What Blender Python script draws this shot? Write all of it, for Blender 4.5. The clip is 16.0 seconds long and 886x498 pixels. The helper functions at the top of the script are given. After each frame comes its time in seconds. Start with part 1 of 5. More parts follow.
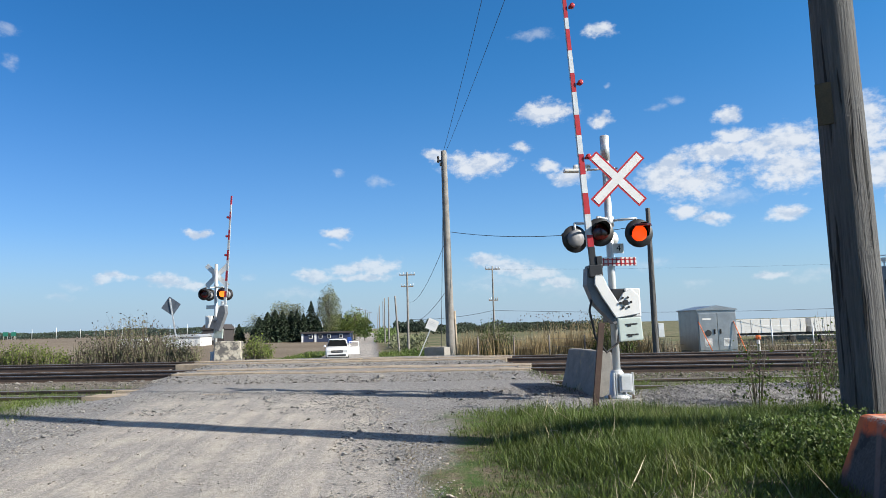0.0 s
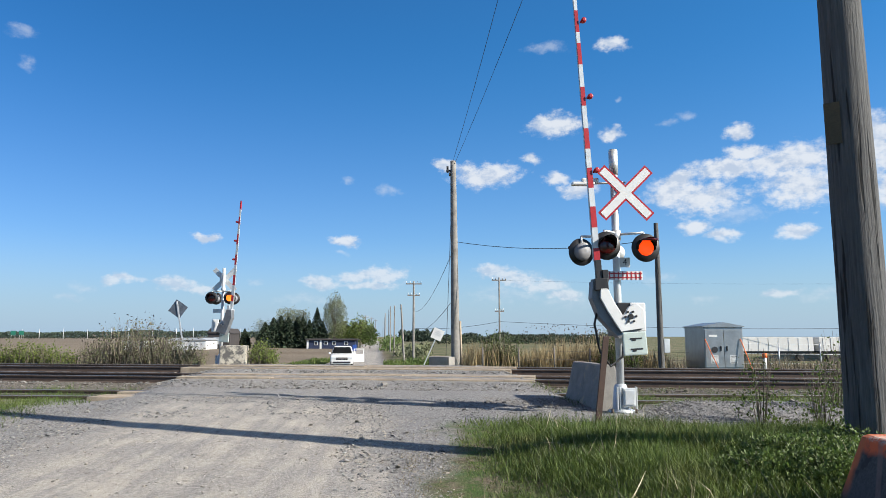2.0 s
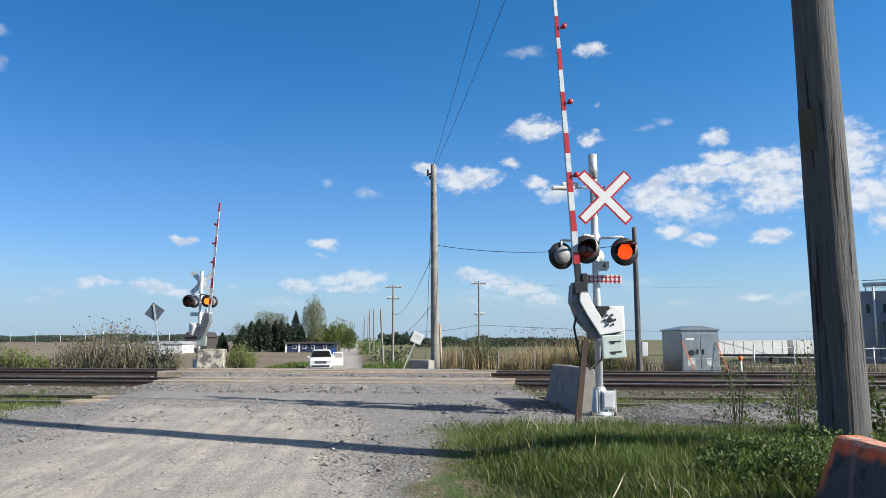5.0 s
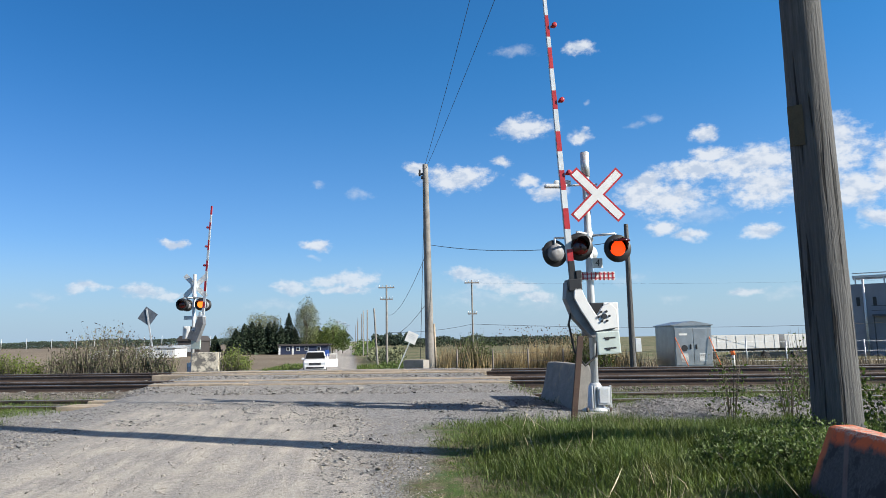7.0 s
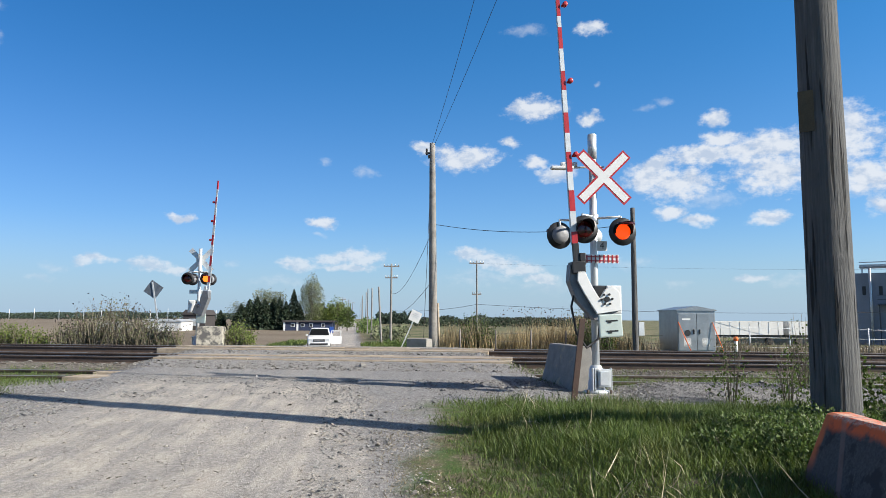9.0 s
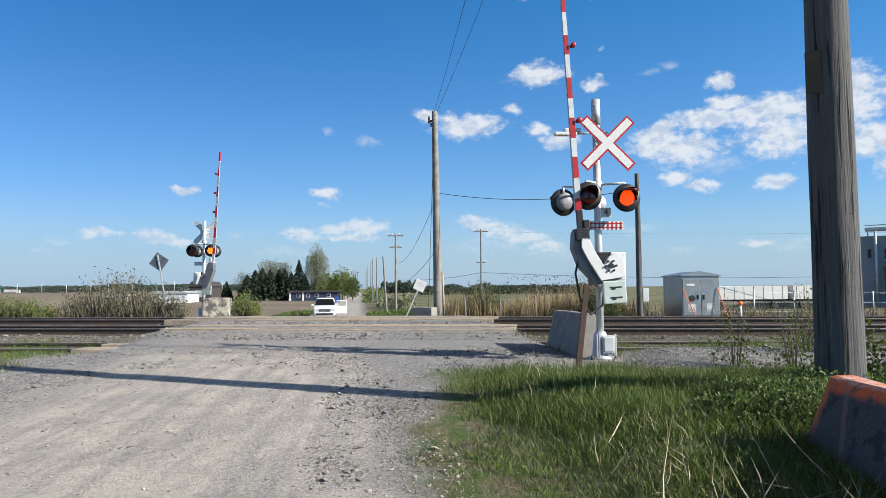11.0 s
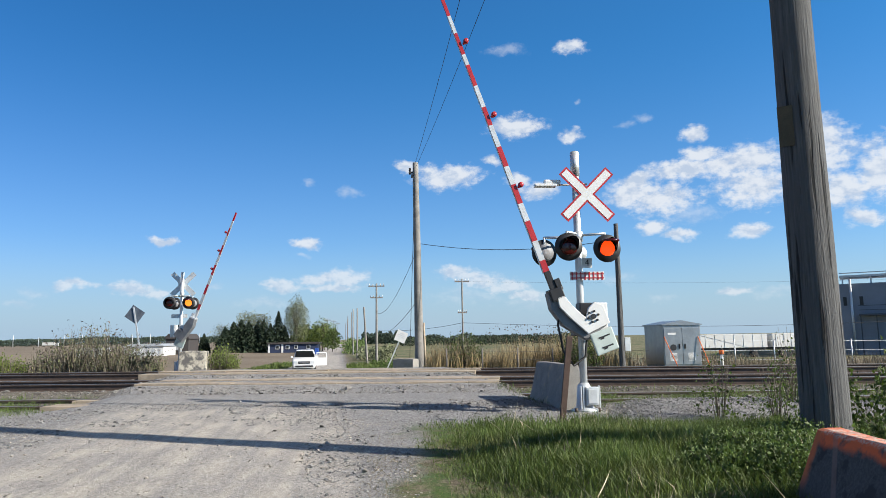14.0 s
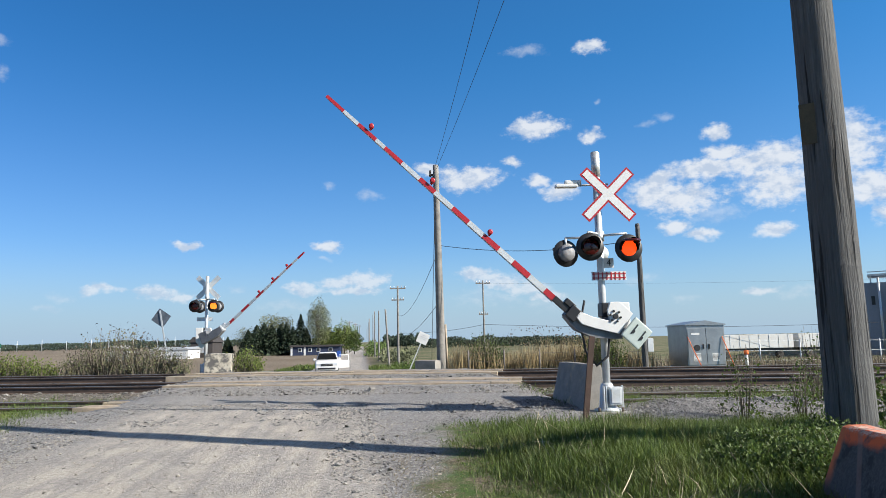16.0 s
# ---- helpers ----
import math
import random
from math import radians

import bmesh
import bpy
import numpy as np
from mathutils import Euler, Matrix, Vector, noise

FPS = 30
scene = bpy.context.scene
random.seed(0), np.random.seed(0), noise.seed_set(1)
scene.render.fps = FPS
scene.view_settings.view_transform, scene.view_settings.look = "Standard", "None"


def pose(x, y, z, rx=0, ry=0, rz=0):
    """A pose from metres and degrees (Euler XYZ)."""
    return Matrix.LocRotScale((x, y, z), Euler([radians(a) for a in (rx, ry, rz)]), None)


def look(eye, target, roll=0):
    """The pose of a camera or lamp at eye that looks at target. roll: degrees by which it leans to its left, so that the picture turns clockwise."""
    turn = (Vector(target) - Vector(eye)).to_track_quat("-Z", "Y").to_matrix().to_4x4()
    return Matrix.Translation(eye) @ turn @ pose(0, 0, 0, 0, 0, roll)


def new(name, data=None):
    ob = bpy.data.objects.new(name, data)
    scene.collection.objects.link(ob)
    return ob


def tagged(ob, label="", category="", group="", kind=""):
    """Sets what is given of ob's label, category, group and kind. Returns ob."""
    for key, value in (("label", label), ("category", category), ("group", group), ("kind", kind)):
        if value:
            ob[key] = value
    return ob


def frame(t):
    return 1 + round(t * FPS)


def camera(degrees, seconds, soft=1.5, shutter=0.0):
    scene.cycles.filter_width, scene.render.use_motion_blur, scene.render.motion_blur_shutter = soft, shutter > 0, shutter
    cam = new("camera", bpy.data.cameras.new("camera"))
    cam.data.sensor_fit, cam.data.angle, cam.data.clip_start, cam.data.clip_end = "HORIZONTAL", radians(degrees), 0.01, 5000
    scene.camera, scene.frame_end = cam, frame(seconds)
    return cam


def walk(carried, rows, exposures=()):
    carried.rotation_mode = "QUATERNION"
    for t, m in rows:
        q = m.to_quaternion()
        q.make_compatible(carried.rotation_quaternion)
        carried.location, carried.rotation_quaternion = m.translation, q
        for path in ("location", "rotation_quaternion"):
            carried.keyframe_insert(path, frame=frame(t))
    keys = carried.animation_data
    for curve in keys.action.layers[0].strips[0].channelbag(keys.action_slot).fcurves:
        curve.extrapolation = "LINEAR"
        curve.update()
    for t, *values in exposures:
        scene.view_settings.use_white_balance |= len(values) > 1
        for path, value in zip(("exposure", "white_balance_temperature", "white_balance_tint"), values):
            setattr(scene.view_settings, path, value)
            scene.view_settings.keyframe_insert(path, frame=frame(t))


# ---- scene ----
cam = camera(66.4, 16.0, soft=0.6)
PATH = [
    (0, (0.657, 1.307, 1.306), (0.755, 3.291, 1.533), -1.5),
    (0.5, (0.661, 1.327, 1.301), (0.71, 3.311, 1.552), -0.4),
    (1, (0.68, 1.33, 1.295), (0.778, 3.315, 1.517), -1.0),
    (1.5, (0.678, 1.245, 1.299), (0.758, 3.231, 1.522), -0.4),
    (2, (0.67, 1.262, 1.297), (0.746, 3.244, 1.553), 0.0),
    (2.5, (0.654, 1.262, 1.298), (0.721, 3.24, 1.582), 0.1),
    (3, (0.642, 1.235, 1.307), (0.747, 3.213, 1.586), 0.1),
    (3.5, (0.642, 1.229, 1.294), (0.732, 3.208, 1.568), 0.1),
    (4, (0.643, 1.228, 1.298), (0.746, 3.208, 1.561), -0.1),
    (4.2, (0.651, 1.247, 1.298), (0.777, 3.226, 1.56), -0.2),
    (6.3, (0.632, 1.233, 1.284), (0.771, 3.209, 1.558), 0.0),
    (6.5, (0.625, 1.222, 1.287), (0.755, 3.201, 1.541), 0.1),
    (7, (0.608, 1.199, 1.281), (0.767, 3.175, 1.546), -1.0),
    (7.5, (0.624, 1.222, 1.29), (0.724, 3.2, 1.567), -0.8),
    (8, (0.616, 1.2, 1.283), (0.757, 3.178, 1.537), -1.1),
    (8.5, (0.631, 1.209, 1.281), (0.768, 3.192, 1.504), -0.7),
    (9, (0.635, 1.199, 1.275), (0.777, 3.183, 1.481), 0.3),
    (9.2, (0.635, 1.194, 1.273), (0.768, 3.179, 1.478), -0.6),
    (11.3, (0.646, 1.221, 1.278), (0.775, 3.214, 1.383), -0.4),
    (11.5, (0.636, 1.224, 1.272), (0.767, 3.217, 1.375), 0.1),
    (12, (0.616, 1.161, 1.269), (0.586, 3.16, 1.331), -2.7),
    (12.5, (0.6, 1.143, 1.262), (0.466, 3.138, 1.238), -1.2),
    (13, (0.599, 1.221, 1.295), (0.583, 3.213, 1.474), 1.5),
    (13.5, (0.63, 1.266, 1.303), (0.725, 3.247, 1.562), -0.8),
    (14, (0.641, 1.268, 1.306), (0.828, 3.243, 1.566), -0.9),
    (14.5, (0.662, 1.242, 1.305), (0.851, 3.217, 1.554), -1.1),
    (15, (0.709, 1.22, 1.311), (0.872, 3.195, 1.581), -0.1),
    (15.5, (0.678, 1.215, 1.304), (0.84, 3.188, 1.588), -1.9),
    (16, (0.608, 1.172, 1.282), (0.735, 3.15, 1.549), -1.2),
]
walk(cam, [(t, look(eye, target, roll)) for t, eye, target, roll in PATH],
     [(0.0, 0.9), (11.4, 0.9), (12.4, 0.84), (12.7, 0.84), (13.4, 0.9), (16.0, 0.9)])

# ---- sky, sun ----
SUN_TO = Vector((math.cos(radians(-24.6)) * math.cos(radians(28.5)), math.sin(radians(-24.6)) * math.cos(radians(28.5)), math.sin(radians(28.5))))
sun = new("sun", bpy.data.lights.new("sun", "SUN"))
sun.data.energy, sun.data.angle, sun.data.color = 5.0, radians(0.53), (1.0, 0.93, 0.82)
sun.rotation_euler = (-SUN_TO).to_track_quat("-Z", "Y").to_euler()

world = bpy.data.worlds.new("sky")
scene.world = world
world.use_nodes = True


class G:
    """Small node-graph writer."""

    def __init__(self, tree):
        self.t = tree

    def n(self, kind, **props):
        node = self.t.nodes.new("ShaderNode" + kind)
        for k, v in props.items():
            if k == "op":
                node.operation = v
            elif k == "blend":
                node.data_type = "RGBA"
                node.blend_type = v
        return node

    def link(self, a, b):
        self.t.links.new(a, b)

    def put(self, sock, v):
        if hasattr(v, "is_output"):
            self.link(v, sock)
        else:
            sock.default_value = v

    def math(self, op, a, b=0.0, clamp=False):
        m = self.n("Math", op=op)
        m.use_clamp = clamp
        self.put(m.inputs[0], a)
        self.put(m.inputs[1], b)
        return m.outputs[0]

    def noise(self, vec, scale, detail=4.0, rough=0.55):
        m = self.n("TexNoise")
        self.put(m.inputs["Vector"], vec)
        m.inputs["Scale"].default_value = scale
        m.inputs["Detail"].default_value = detail
        m.inputs["Roughness"].default_value = rough
        return m.outputs["Fac"]

    def mix(self, f, a, b, blend="MIX"):
        m = self.n("Mix", blend=blend)
        self.put(m.inputs[0], f)
        self.put(m.inputs[6], a)
        self.put(m.inputs[7], b)
        return m.outputs[2]

    def ramp(self, f, lo, hi):
        m = self.n("MapRange")
        m.interpolation_type = "SMOOTHSTEP"
        self.put(m.inputs[0], f)
        m.inputs[1].default_value, m.inputs[2].default_value = lo, hi
        m.inputs[3].default_value, m.inputs[4].default_value = 0.0, 1.0
        return m.outputs[0]


def build_sky():
    g = G(world.node_tree)
    g.t.nodes.clear()
    sky = g.n("TexSky")
    sky.sky_type, sky.sun_disc = "NISHITA", False
    sky.sun_elevation = radians(28.5)
    sky.sun_rotation = math.atan2(SUN_TO.x, SUN_TO.y)
    sky.air_density, sky.dust_density, sky.ozone_density = 1.0, 0.8, 1.0
    co = g.n("TexCoord").outputs["Generated"]
    sep = g.n("SeparateXYZ")
    g.link(co, sep.inputs[0])
    az = g.math("ARCTAN2", sep.outputs[0], sep.outputs[1])
    el = g.math("ARCSINE", sep.outputs[2])
    uv = g.n("CombineXYZ")
    g.link(az, uv.inputs[0])
    g.link(el, uv.inputs[1])
    warp = g.n("VectorMath", op="SCALE")
    wn = g.n("TexNoise")
    g.link(uv.outputs[0], wn.inputs["Vector"])
    wn.inputs["Scale"].default_value, wn.inputs["Detail"].default_value = 26.0, 3.0
    mid = g.n("VectorMath", op="SUBTRACT")
    g.link(wn.outputs["Color"], mid.inputs[0])
    mid.inputs[1].default_value = (0.5, 0.5, 0.5)
    g.link(mid.outputs[0], warp.inputs[0])
    warp.inputs["Scale"].default_value = 0.03
    bent = g.n("VectorMath", op="ADD")
    g.link(uv.outputs[0], bent.inputs[0])
    g.link(warp.outputs[0], bent.inputs[1])

    def field(rows):
        total = None
        for a, e, w, h in rows:
            mp = g.n("Mapping")
            g.link(bent.outputs[0], mp.inputs[0])
            sx, sy = 1 / radians(w), 1 / radians(h)
            mp.inputs["Scale"].default_value = (sx, sy, 1)
            mp.inputs["Location"].default_value = (-radians(a) * sx, -radians(e) * sy, 0)
            ln = g.n("VectorMath", op="LENGTH")
            g.link(mp.outputs[0], ln.inputs[0])
            d = g.math("SUBTRACT", 1.0, ln.outputs["Value"])
            total = d if total is None else g.math("MAXIMUM", total, d)
        return g.math("MAXIMUM", total, -0.9)

    st = g.n("Mapping")
    g.link(uv.outputs[0], st.inputs[0])
    st.inputs["Scale"].default_value = (1.0, 1.5, 1.0)
    big = g.noise(st.outputs[0], 30.0, 6.0, 0.6)
    wisp = g.noise(st.outputs[0], 85.0, 5.0, 0.65)
    mixed = g.math("SUBTRACT", g.math("ADD", g.math("MULTIPLY", big, 0.6), g.math("MULTIPLY", wisp, 0.4)), 0.47)
    body = g.math("ADD", g.math("ADD", g.math("MULTIPLY", field(BANK + PUFFS), 1.25), 0.25), g.math("MULTIPLY", mixed, 3.6))
    veil = g.math("ADD", g.math("MULTIPLY", field(WISPS), 0.8), g.math("MULTIPLY", mixed, 2.6))
    alpha = g.math("MAXIMUM", g.math("MULTIPLY", g.ramp(body, -0.12, 1.1), 0.9), g.math("MULTIPLY", g.ramp(veil, -0.1, 1.0), 0.34))
    up = g.n("VectorMath", op="ADD")
    g.link(st.outputs[0], up.inputs[0])
    up.inputs[1].default_value = (0.004, 0.011, 0.0)
    lit = g.math("SUBTRACT", mixed, g.math("SUBTRACT", g.noise(up.outputs[0], 30.0, 3.0, 0.55), 0.5))
    white = g.mix(g.ramp(lit, -0.12, 0.12), (4.6, 5.3, 6.4, 1), (6.7, 7.0, 7.4, 1))
    alpha = g.math("MULTIPLY", alpha, g.ramp(el, 0.005, 0.05))
    alpha = g.math("MULTIPLY", alpha, g.math("ADD", 0.7, g.math("MULTIPLY", g.ramp(el, 0.05, 0.17), 0.3)))
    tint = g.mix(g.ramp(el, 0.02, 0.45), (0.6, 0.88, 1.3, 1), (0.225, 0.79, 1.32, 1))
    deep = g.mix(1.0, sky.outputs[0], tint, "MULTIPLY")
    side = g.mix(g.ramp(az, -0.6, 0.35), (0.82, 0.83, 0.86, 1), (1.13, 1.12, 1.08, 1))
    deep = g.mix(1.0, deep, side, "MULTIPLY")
    # pale grey added to the sky above the view, to neutralise the fill light
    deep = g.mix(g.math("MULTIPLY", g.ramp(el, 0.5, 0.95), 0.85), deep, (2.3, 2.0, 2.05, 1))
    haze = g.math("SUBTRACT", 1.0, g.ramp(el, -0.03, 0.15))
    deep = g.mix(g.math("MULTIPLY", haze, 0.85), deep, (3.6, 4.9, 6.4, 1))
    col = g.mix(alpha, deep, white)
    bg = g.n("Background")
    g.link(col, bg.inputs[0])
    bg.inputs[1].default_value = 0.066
    out = g.n("OutputWorld")
    g.link(bg.outputs[0], out.inputs[0])


# azimuth from +y to the right, elevation, half width, half height, in degrees
BANK = [
    (16.8, 23.4, 1.41, 0.6), (11.9, 17.4, 2.4, 0.77), (16.5, 16.5, 0.84, 0.55), (9.6, 14.5, 0.87, 0.37), (2.4, 14.3, 0.98, 0.48), (5.7, 13.6, 2.83, 0.95),
    (12.0, 13.1, 1.05, 0.51), (13.9, 12.2, 1.31, 0.61), (26.4, 15.8, 0.91, 0.6), (27.1, 14.2, 1.42, 0.65), (21.6, 12.3, 1.73, 0.71), (25.1, 12.9, 2.47, 0.88),
    (28.0, 13.0, 2.37, 1.02), (30.8, 13.1, 2.25, 1.17), (23.7, 10.7, 2.92, 1.16), (21.6, 11.4, 2.16, 1.0), (30.6, 11.2, 2.61, 1.43), (35.6, 13.5, 2.04, 1.9),
    (36.4, 10.3, 1.99, 1.35), (39.2, 11.4, 2.16, 1.92),
]
PUFFS = [
    (22.9, 8.7, 1.06, 0.63), (24.9, 8.0, 1.35, 0.49), (29.8, 7.8, 1.22, 0.64), (-17.4, 7.9, 0.95, 0.36), (-6.3, 7.9, 1.13, 0.47), (-23.2, 4.3, 1.37, 0.38),
    (-19.2, 4.0, 1.58, 0.49), (-17.3, 3.7, 0.85, 0.35), (-8.0, 4.5, 1.49, 0.52), (-5.0, 5.1, 1.89, 0.52), (-2.8, 5.2, 1.81, 0.71), (-4.0, 4.3, 2.37, 0.38),
    (6.5, 5.3, 1.57, 0.62), (8.6, 4.8, 2.13, 0.71), (10.8, 4.4, 2.1, 0.66), (12.3, 3.5, 1.39, 0.47), (29.1, 3.3, 1.14, 0.38), (40.9, 10.0, 1.77, 1.5),
    (41.8, 12.9, 1.45, 0.92), (37.6, 8.1, 1.29, 0.63),
]
WISPS = [
    (11.4, 23.7, 1.86, 0.52), (22.6, 17.5, 0.7, 0.39), (21.0, 17.1, 0.88, 0.31), (17.1, 19.4, 0.37, 0.27), (-6.5, 6.8, 0.75, 0.28), (-2.6, 12.2, 1.16, 0.38),
    (-6.0, 12.8, 0.67, 0.28), (-25.8, 3.8, 1.2, 0.33), (-13.4, 4.3, 0.71, 0.36), (-26.8, 2.8, 0.95, 0.33), (7.4, 3.4, 3.3, 0.95), (13.0, 2.8, 2.74, 0.75),
    (23.2, 3.0, 1.33, 0.49), (-30.9, 21.4, 0.92, 0.45), (-30.4, 19.5, 0.64, 0.35), (19.9, 4.7, 1.74, 0.54), (31.5, 2.9, 2.16, 0.5), (-9.6, 3.1, 2.75, 0.47),
    (-34.3, 17.2, 1.29, 0.97), (25.7, 9.5, 2.43, 0.88),
]
build_sky()


# ---- materials ----
def mat(name, color, rough=0.8, metal=0.0, scale=6.0, vary=0.25, bump=0.2, fine=60.0, second=None, cut=(0.45, 0.65), island=False, thin=0.0):
    m = bpy.data.materials.new(name)
    m.use_nodes = True
    g = G(m.node_tree)
    b = m.node_tree.nodes["Principled BSDF"]
    co = g.n("TexCoord").outputs["Object"]
    n1, n2 = g.noise(co, scale), g.noise(co, fine, 3.0)
    f = g.math("ADD", g.math("MULTIPLY", n1, 0.6), g.math("MULTIPLY", n2, 0.4))
    lo = tuple(max(0.0, c * (1 - vary)) for c in color) + (1,)
    hi = tuple(min(1.0, c * (1 + vary)) for c in color) + (1,)
    col = g.mix(g.ramp(f, 0.3, 0.7), lo, hi)
    if second:
        col = g.mix(g.ramp(g.noise(co, scale * 0.7, 6.0, 0.65), *cut), col, tuple(second) + (1,))
    if island:
        r = g.n("NewGeometry").outputs["Random Per Island"]
        col = g.mix(1.0, col, g.mix(r, (0.45, 0.45, 0.45, 1), (1.25, 1.24, 1.18, 1)), "MULTIPLY")
    g.link(col, b.inputs["Base Color"])
    g.put(b.inputs["Roughness"], g.math("ADD", rough - 0.1, g.math("MULTIPLY", f, 0.2)))
    b.inputs["Metallic"].default_value = metal
    if thin:
        tr = g.n("BsdfTranslucent")
        g.link(col, tr.inputs[0])
        mx = g.n("MixShader")
        mx.inputs[0].default_value = thin
        g.link(b.outputs[0], mx.inputs[1])
        g.link(tr.outputs[0], mx.inputs[2])
        g.link(mx.outputs[0], m.node_tree.nodes["Material Output"].inputs[0])
    if bump:
        bp = g.n("Bump")
        bp.inputs["Strength"].default_value = bump
        bp.inputs["Distance"].default_value = 0.02
        g.link(f, bp.inputs["Height"])
        g.link(bp.outputs[0], b.inputs["Normal"])
    return m


def glow(name, color, strength):
    m = bpy.data.materials.new(name)
    m.use_nodes = True
    b = m.node_tree.nodes["Principled BSDF"]
    b.inputs["Base Color"].default_value = (*color, 1)
    b.inputs["Emission Color"].default_value = (*color, 1)
    b.inputs["Emission Strength"].default_value = strength
    return m


M = dict(
    galv=mat("galvanised steel", (0.55, 0.57, 0.58), 0.5, 0.6, 8, 0.15, 0.08, 90),
    silver=mat("silver paint", (0.52, 0.54, 0.55), 0.45, 0.3, 5, 0.12, 0.05, 80, (0.4, 0.38, 0.34), (0.62, 0.8)),
    white=mat("white enamel", (0.62, 0.62, 0.61), 0.4, 0.0, 5, 0.06, 0.03, 70, (0.55, 0.5, 0.42), (0.66, 0.85)),
    red=mat("red reflective", (0.36, 0.016, 0.022), 0.4, 0.0, 6, 0.15, 0.03),
    black=mat("black paint", (0.012, 0.012, 0.014), 0.45, 0.0, 8, 0.3, 0.03),
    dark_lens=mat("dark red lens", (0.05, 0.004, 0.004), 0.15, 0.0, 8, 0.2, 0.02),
    greygreen=mat("grey green plate", (0.42, 0.48, 0.45), 0.5, 0.1, 6, 0.1, 0.04),
    concrete=mat("concrete", (0.25, 0.235, 0.215), 0.9, 0.0, 3, 0.2, 0.4, 40, (0.22, 0.22, 0.22), (0.5, 0.7)),
    old_conc=mat("weathered concrete", (0.4, 0.365, 0.3), 0.92, 0.0, 4, 0.3, 0.5, 40, (0.1, 0.095, 0.09), (0.42, 0.55)),
    wood=mat("grey timber pole", (0.17, 0.15, 0.135), 0.9, 0.0, 3, 0.35, 0.5, 40),
    plank=mat("weathered plank", (0.34, 0.275, 0.2), 0.9, 0.0, 5, 0.3, 0.6, 50, (0.24, 0.2, 0.155), (0.5, 0.7)),
    rust=mat("rusty rail", (0.085, 0.06, 0.048), 0.75, 0.3, 5, 0.3, 0.2, 60),
    rail_top=mat("worn rail head", (0.3, 0.29, 0.28), 0.4, 0.8, 5, 0.2, 0.05),
    tie=mat("creosoted tie", (0.1, 0.085, 0.07), 0.95, 0.0, 5, 0.3, 0.4),
    stone=mat("gravel stones", (0.33, 0.3, 0.265), 0.95, 0.0, 8, 0.3, 0.2, 60, None, (0, 0), True),
    ballast=mat("ballast stones", (0.19, 0.18, 0.172), 0.95, 0.0, 8, 0.3, 0.2, 60, None, (0, 0), True),
    glass=mat("dark glass", (0.012, 0.014, 0.016), 0.35, 0.0, 3, 0.1, 0.0),
    van=mat("white car paint", (0.62, 0.62, 0.62), 0.25, 0.0, 2, 0.03, 0.0),
    tyre=mat("tyre rubber", (0.02, 0.02, 0.02), 0.85),
    chrome=mat("chrome", (0.6, 0.6, 0.62), 0.15, 1.0),
    yellow=mat("yellow sign face", (0.7, 0.4, 0.008), 0.45, 0.0, 4, 0.05, 0.02),
    lit=glow("lit lamp", (1.0, 0.055, 0.005), 0.85),
    litfar=glow("lit lamp facing", (1.0, 0.2, 0.02), 1.15),
    leaf=mat("spring leaves", (0.085, 0.13, 0.025), 0.7, 0.0, 2, 0.35, 0.0, 20, None, (0, 0), True, 0.4),
    darkleaf=mat("conifer needles", (0.022, 0.04, 0.018), 0.8, 0.0, 2, 0.35, 0.0, 20, None, (0, 0), True),
    twig=mat("bare twigs", (0.14, 0.12, 0.09), 0.9, 0.0, 3, 0.3, 0.0, 20, None, (0, 0), True),
    reed=mat("dry reeds", (0.43, 0.34, 0.2), 0.9, 0.0, 3, 0.3, 0.0, 20, None, (0, 0), True, 0.4),
    grass=mat("fresh grass", (0.108, 0.158, 0.032), 0.6, 0.0, 0.8, 0.35, 0.0, 6, (0.17, 0.19, 0.055), (0.5, 0.7), True, 0.35),
    bark=mat("bark", (0.1, 0.085, 0.07), 0.95, 0.0, 5, 0.3, 0.4),
    wire=mat("cable", (0.02, 0.02, 0.022), 0.7),
    orange=mat("orange paint", (0.75, 0.16, 0.04), 0.8, 0.0, 8, 0.3, 0.3, 50),
)


# ---- mesh helpers ----
def part(name, bm, material, parent=None, label=""):
    me = bpy.data.meshes.new(name)
    bm.to_mesh(me)
    bm.free()
    for m in material if isinstance(material, (list, tuple)) else [material]:
        me.materials.append(m)
    ob = new(name, me)
    ob.parent = parent
    if label:
        tagged(ob, label)
    return ob


def raw(name, verts, faces, material, parent=None):
    me = bpy.data.meshes.new(name)
    me.from_pydata(verts, [], faces)
    for m in material if isinstance(material, (list, tuple)) else [material]:
        me.materials.append(m)
    ob = new(name, me)
    ob.parent = parent
    return ob


def thing(name, m, label, category, group="", kind=""):
    ob = new(name)
    ob.matrix_basis = m
    return tagged(ob, label, category, group, kind)


def box(bm, x0, x1, y0, y1, z0, z1, bevel=0.0, m=None, mi=0):
    r = bmesh.ops.create_cube(bm, size=1.0)
    vs = r["verts"]
    t = Matrix.Translation(((x0 + x1) / 2, (y0 + y1) / 2, (z0 + z1) / 2)) @ Matrix.Diagonal((x1 - x0, y1 - y0, z1 - z0, 1))
    bmesh.ops.transform(bm, matrix=(m @ t) if m else t, verts=vs)
    fs = {f for v in vs for f in v.link_faces}
    if bevel:
        es = list({e for v in vs for e in v.link_edges})
        out = bmesh.ops.bevel(bm, geom=es, offset=bevel, segments=2, affect="EDGES", profile=0.6)
        fs |= set(out["faces"])
    for f in fs:
        if f.is_valid:
            f.material_index = mi
    return bm


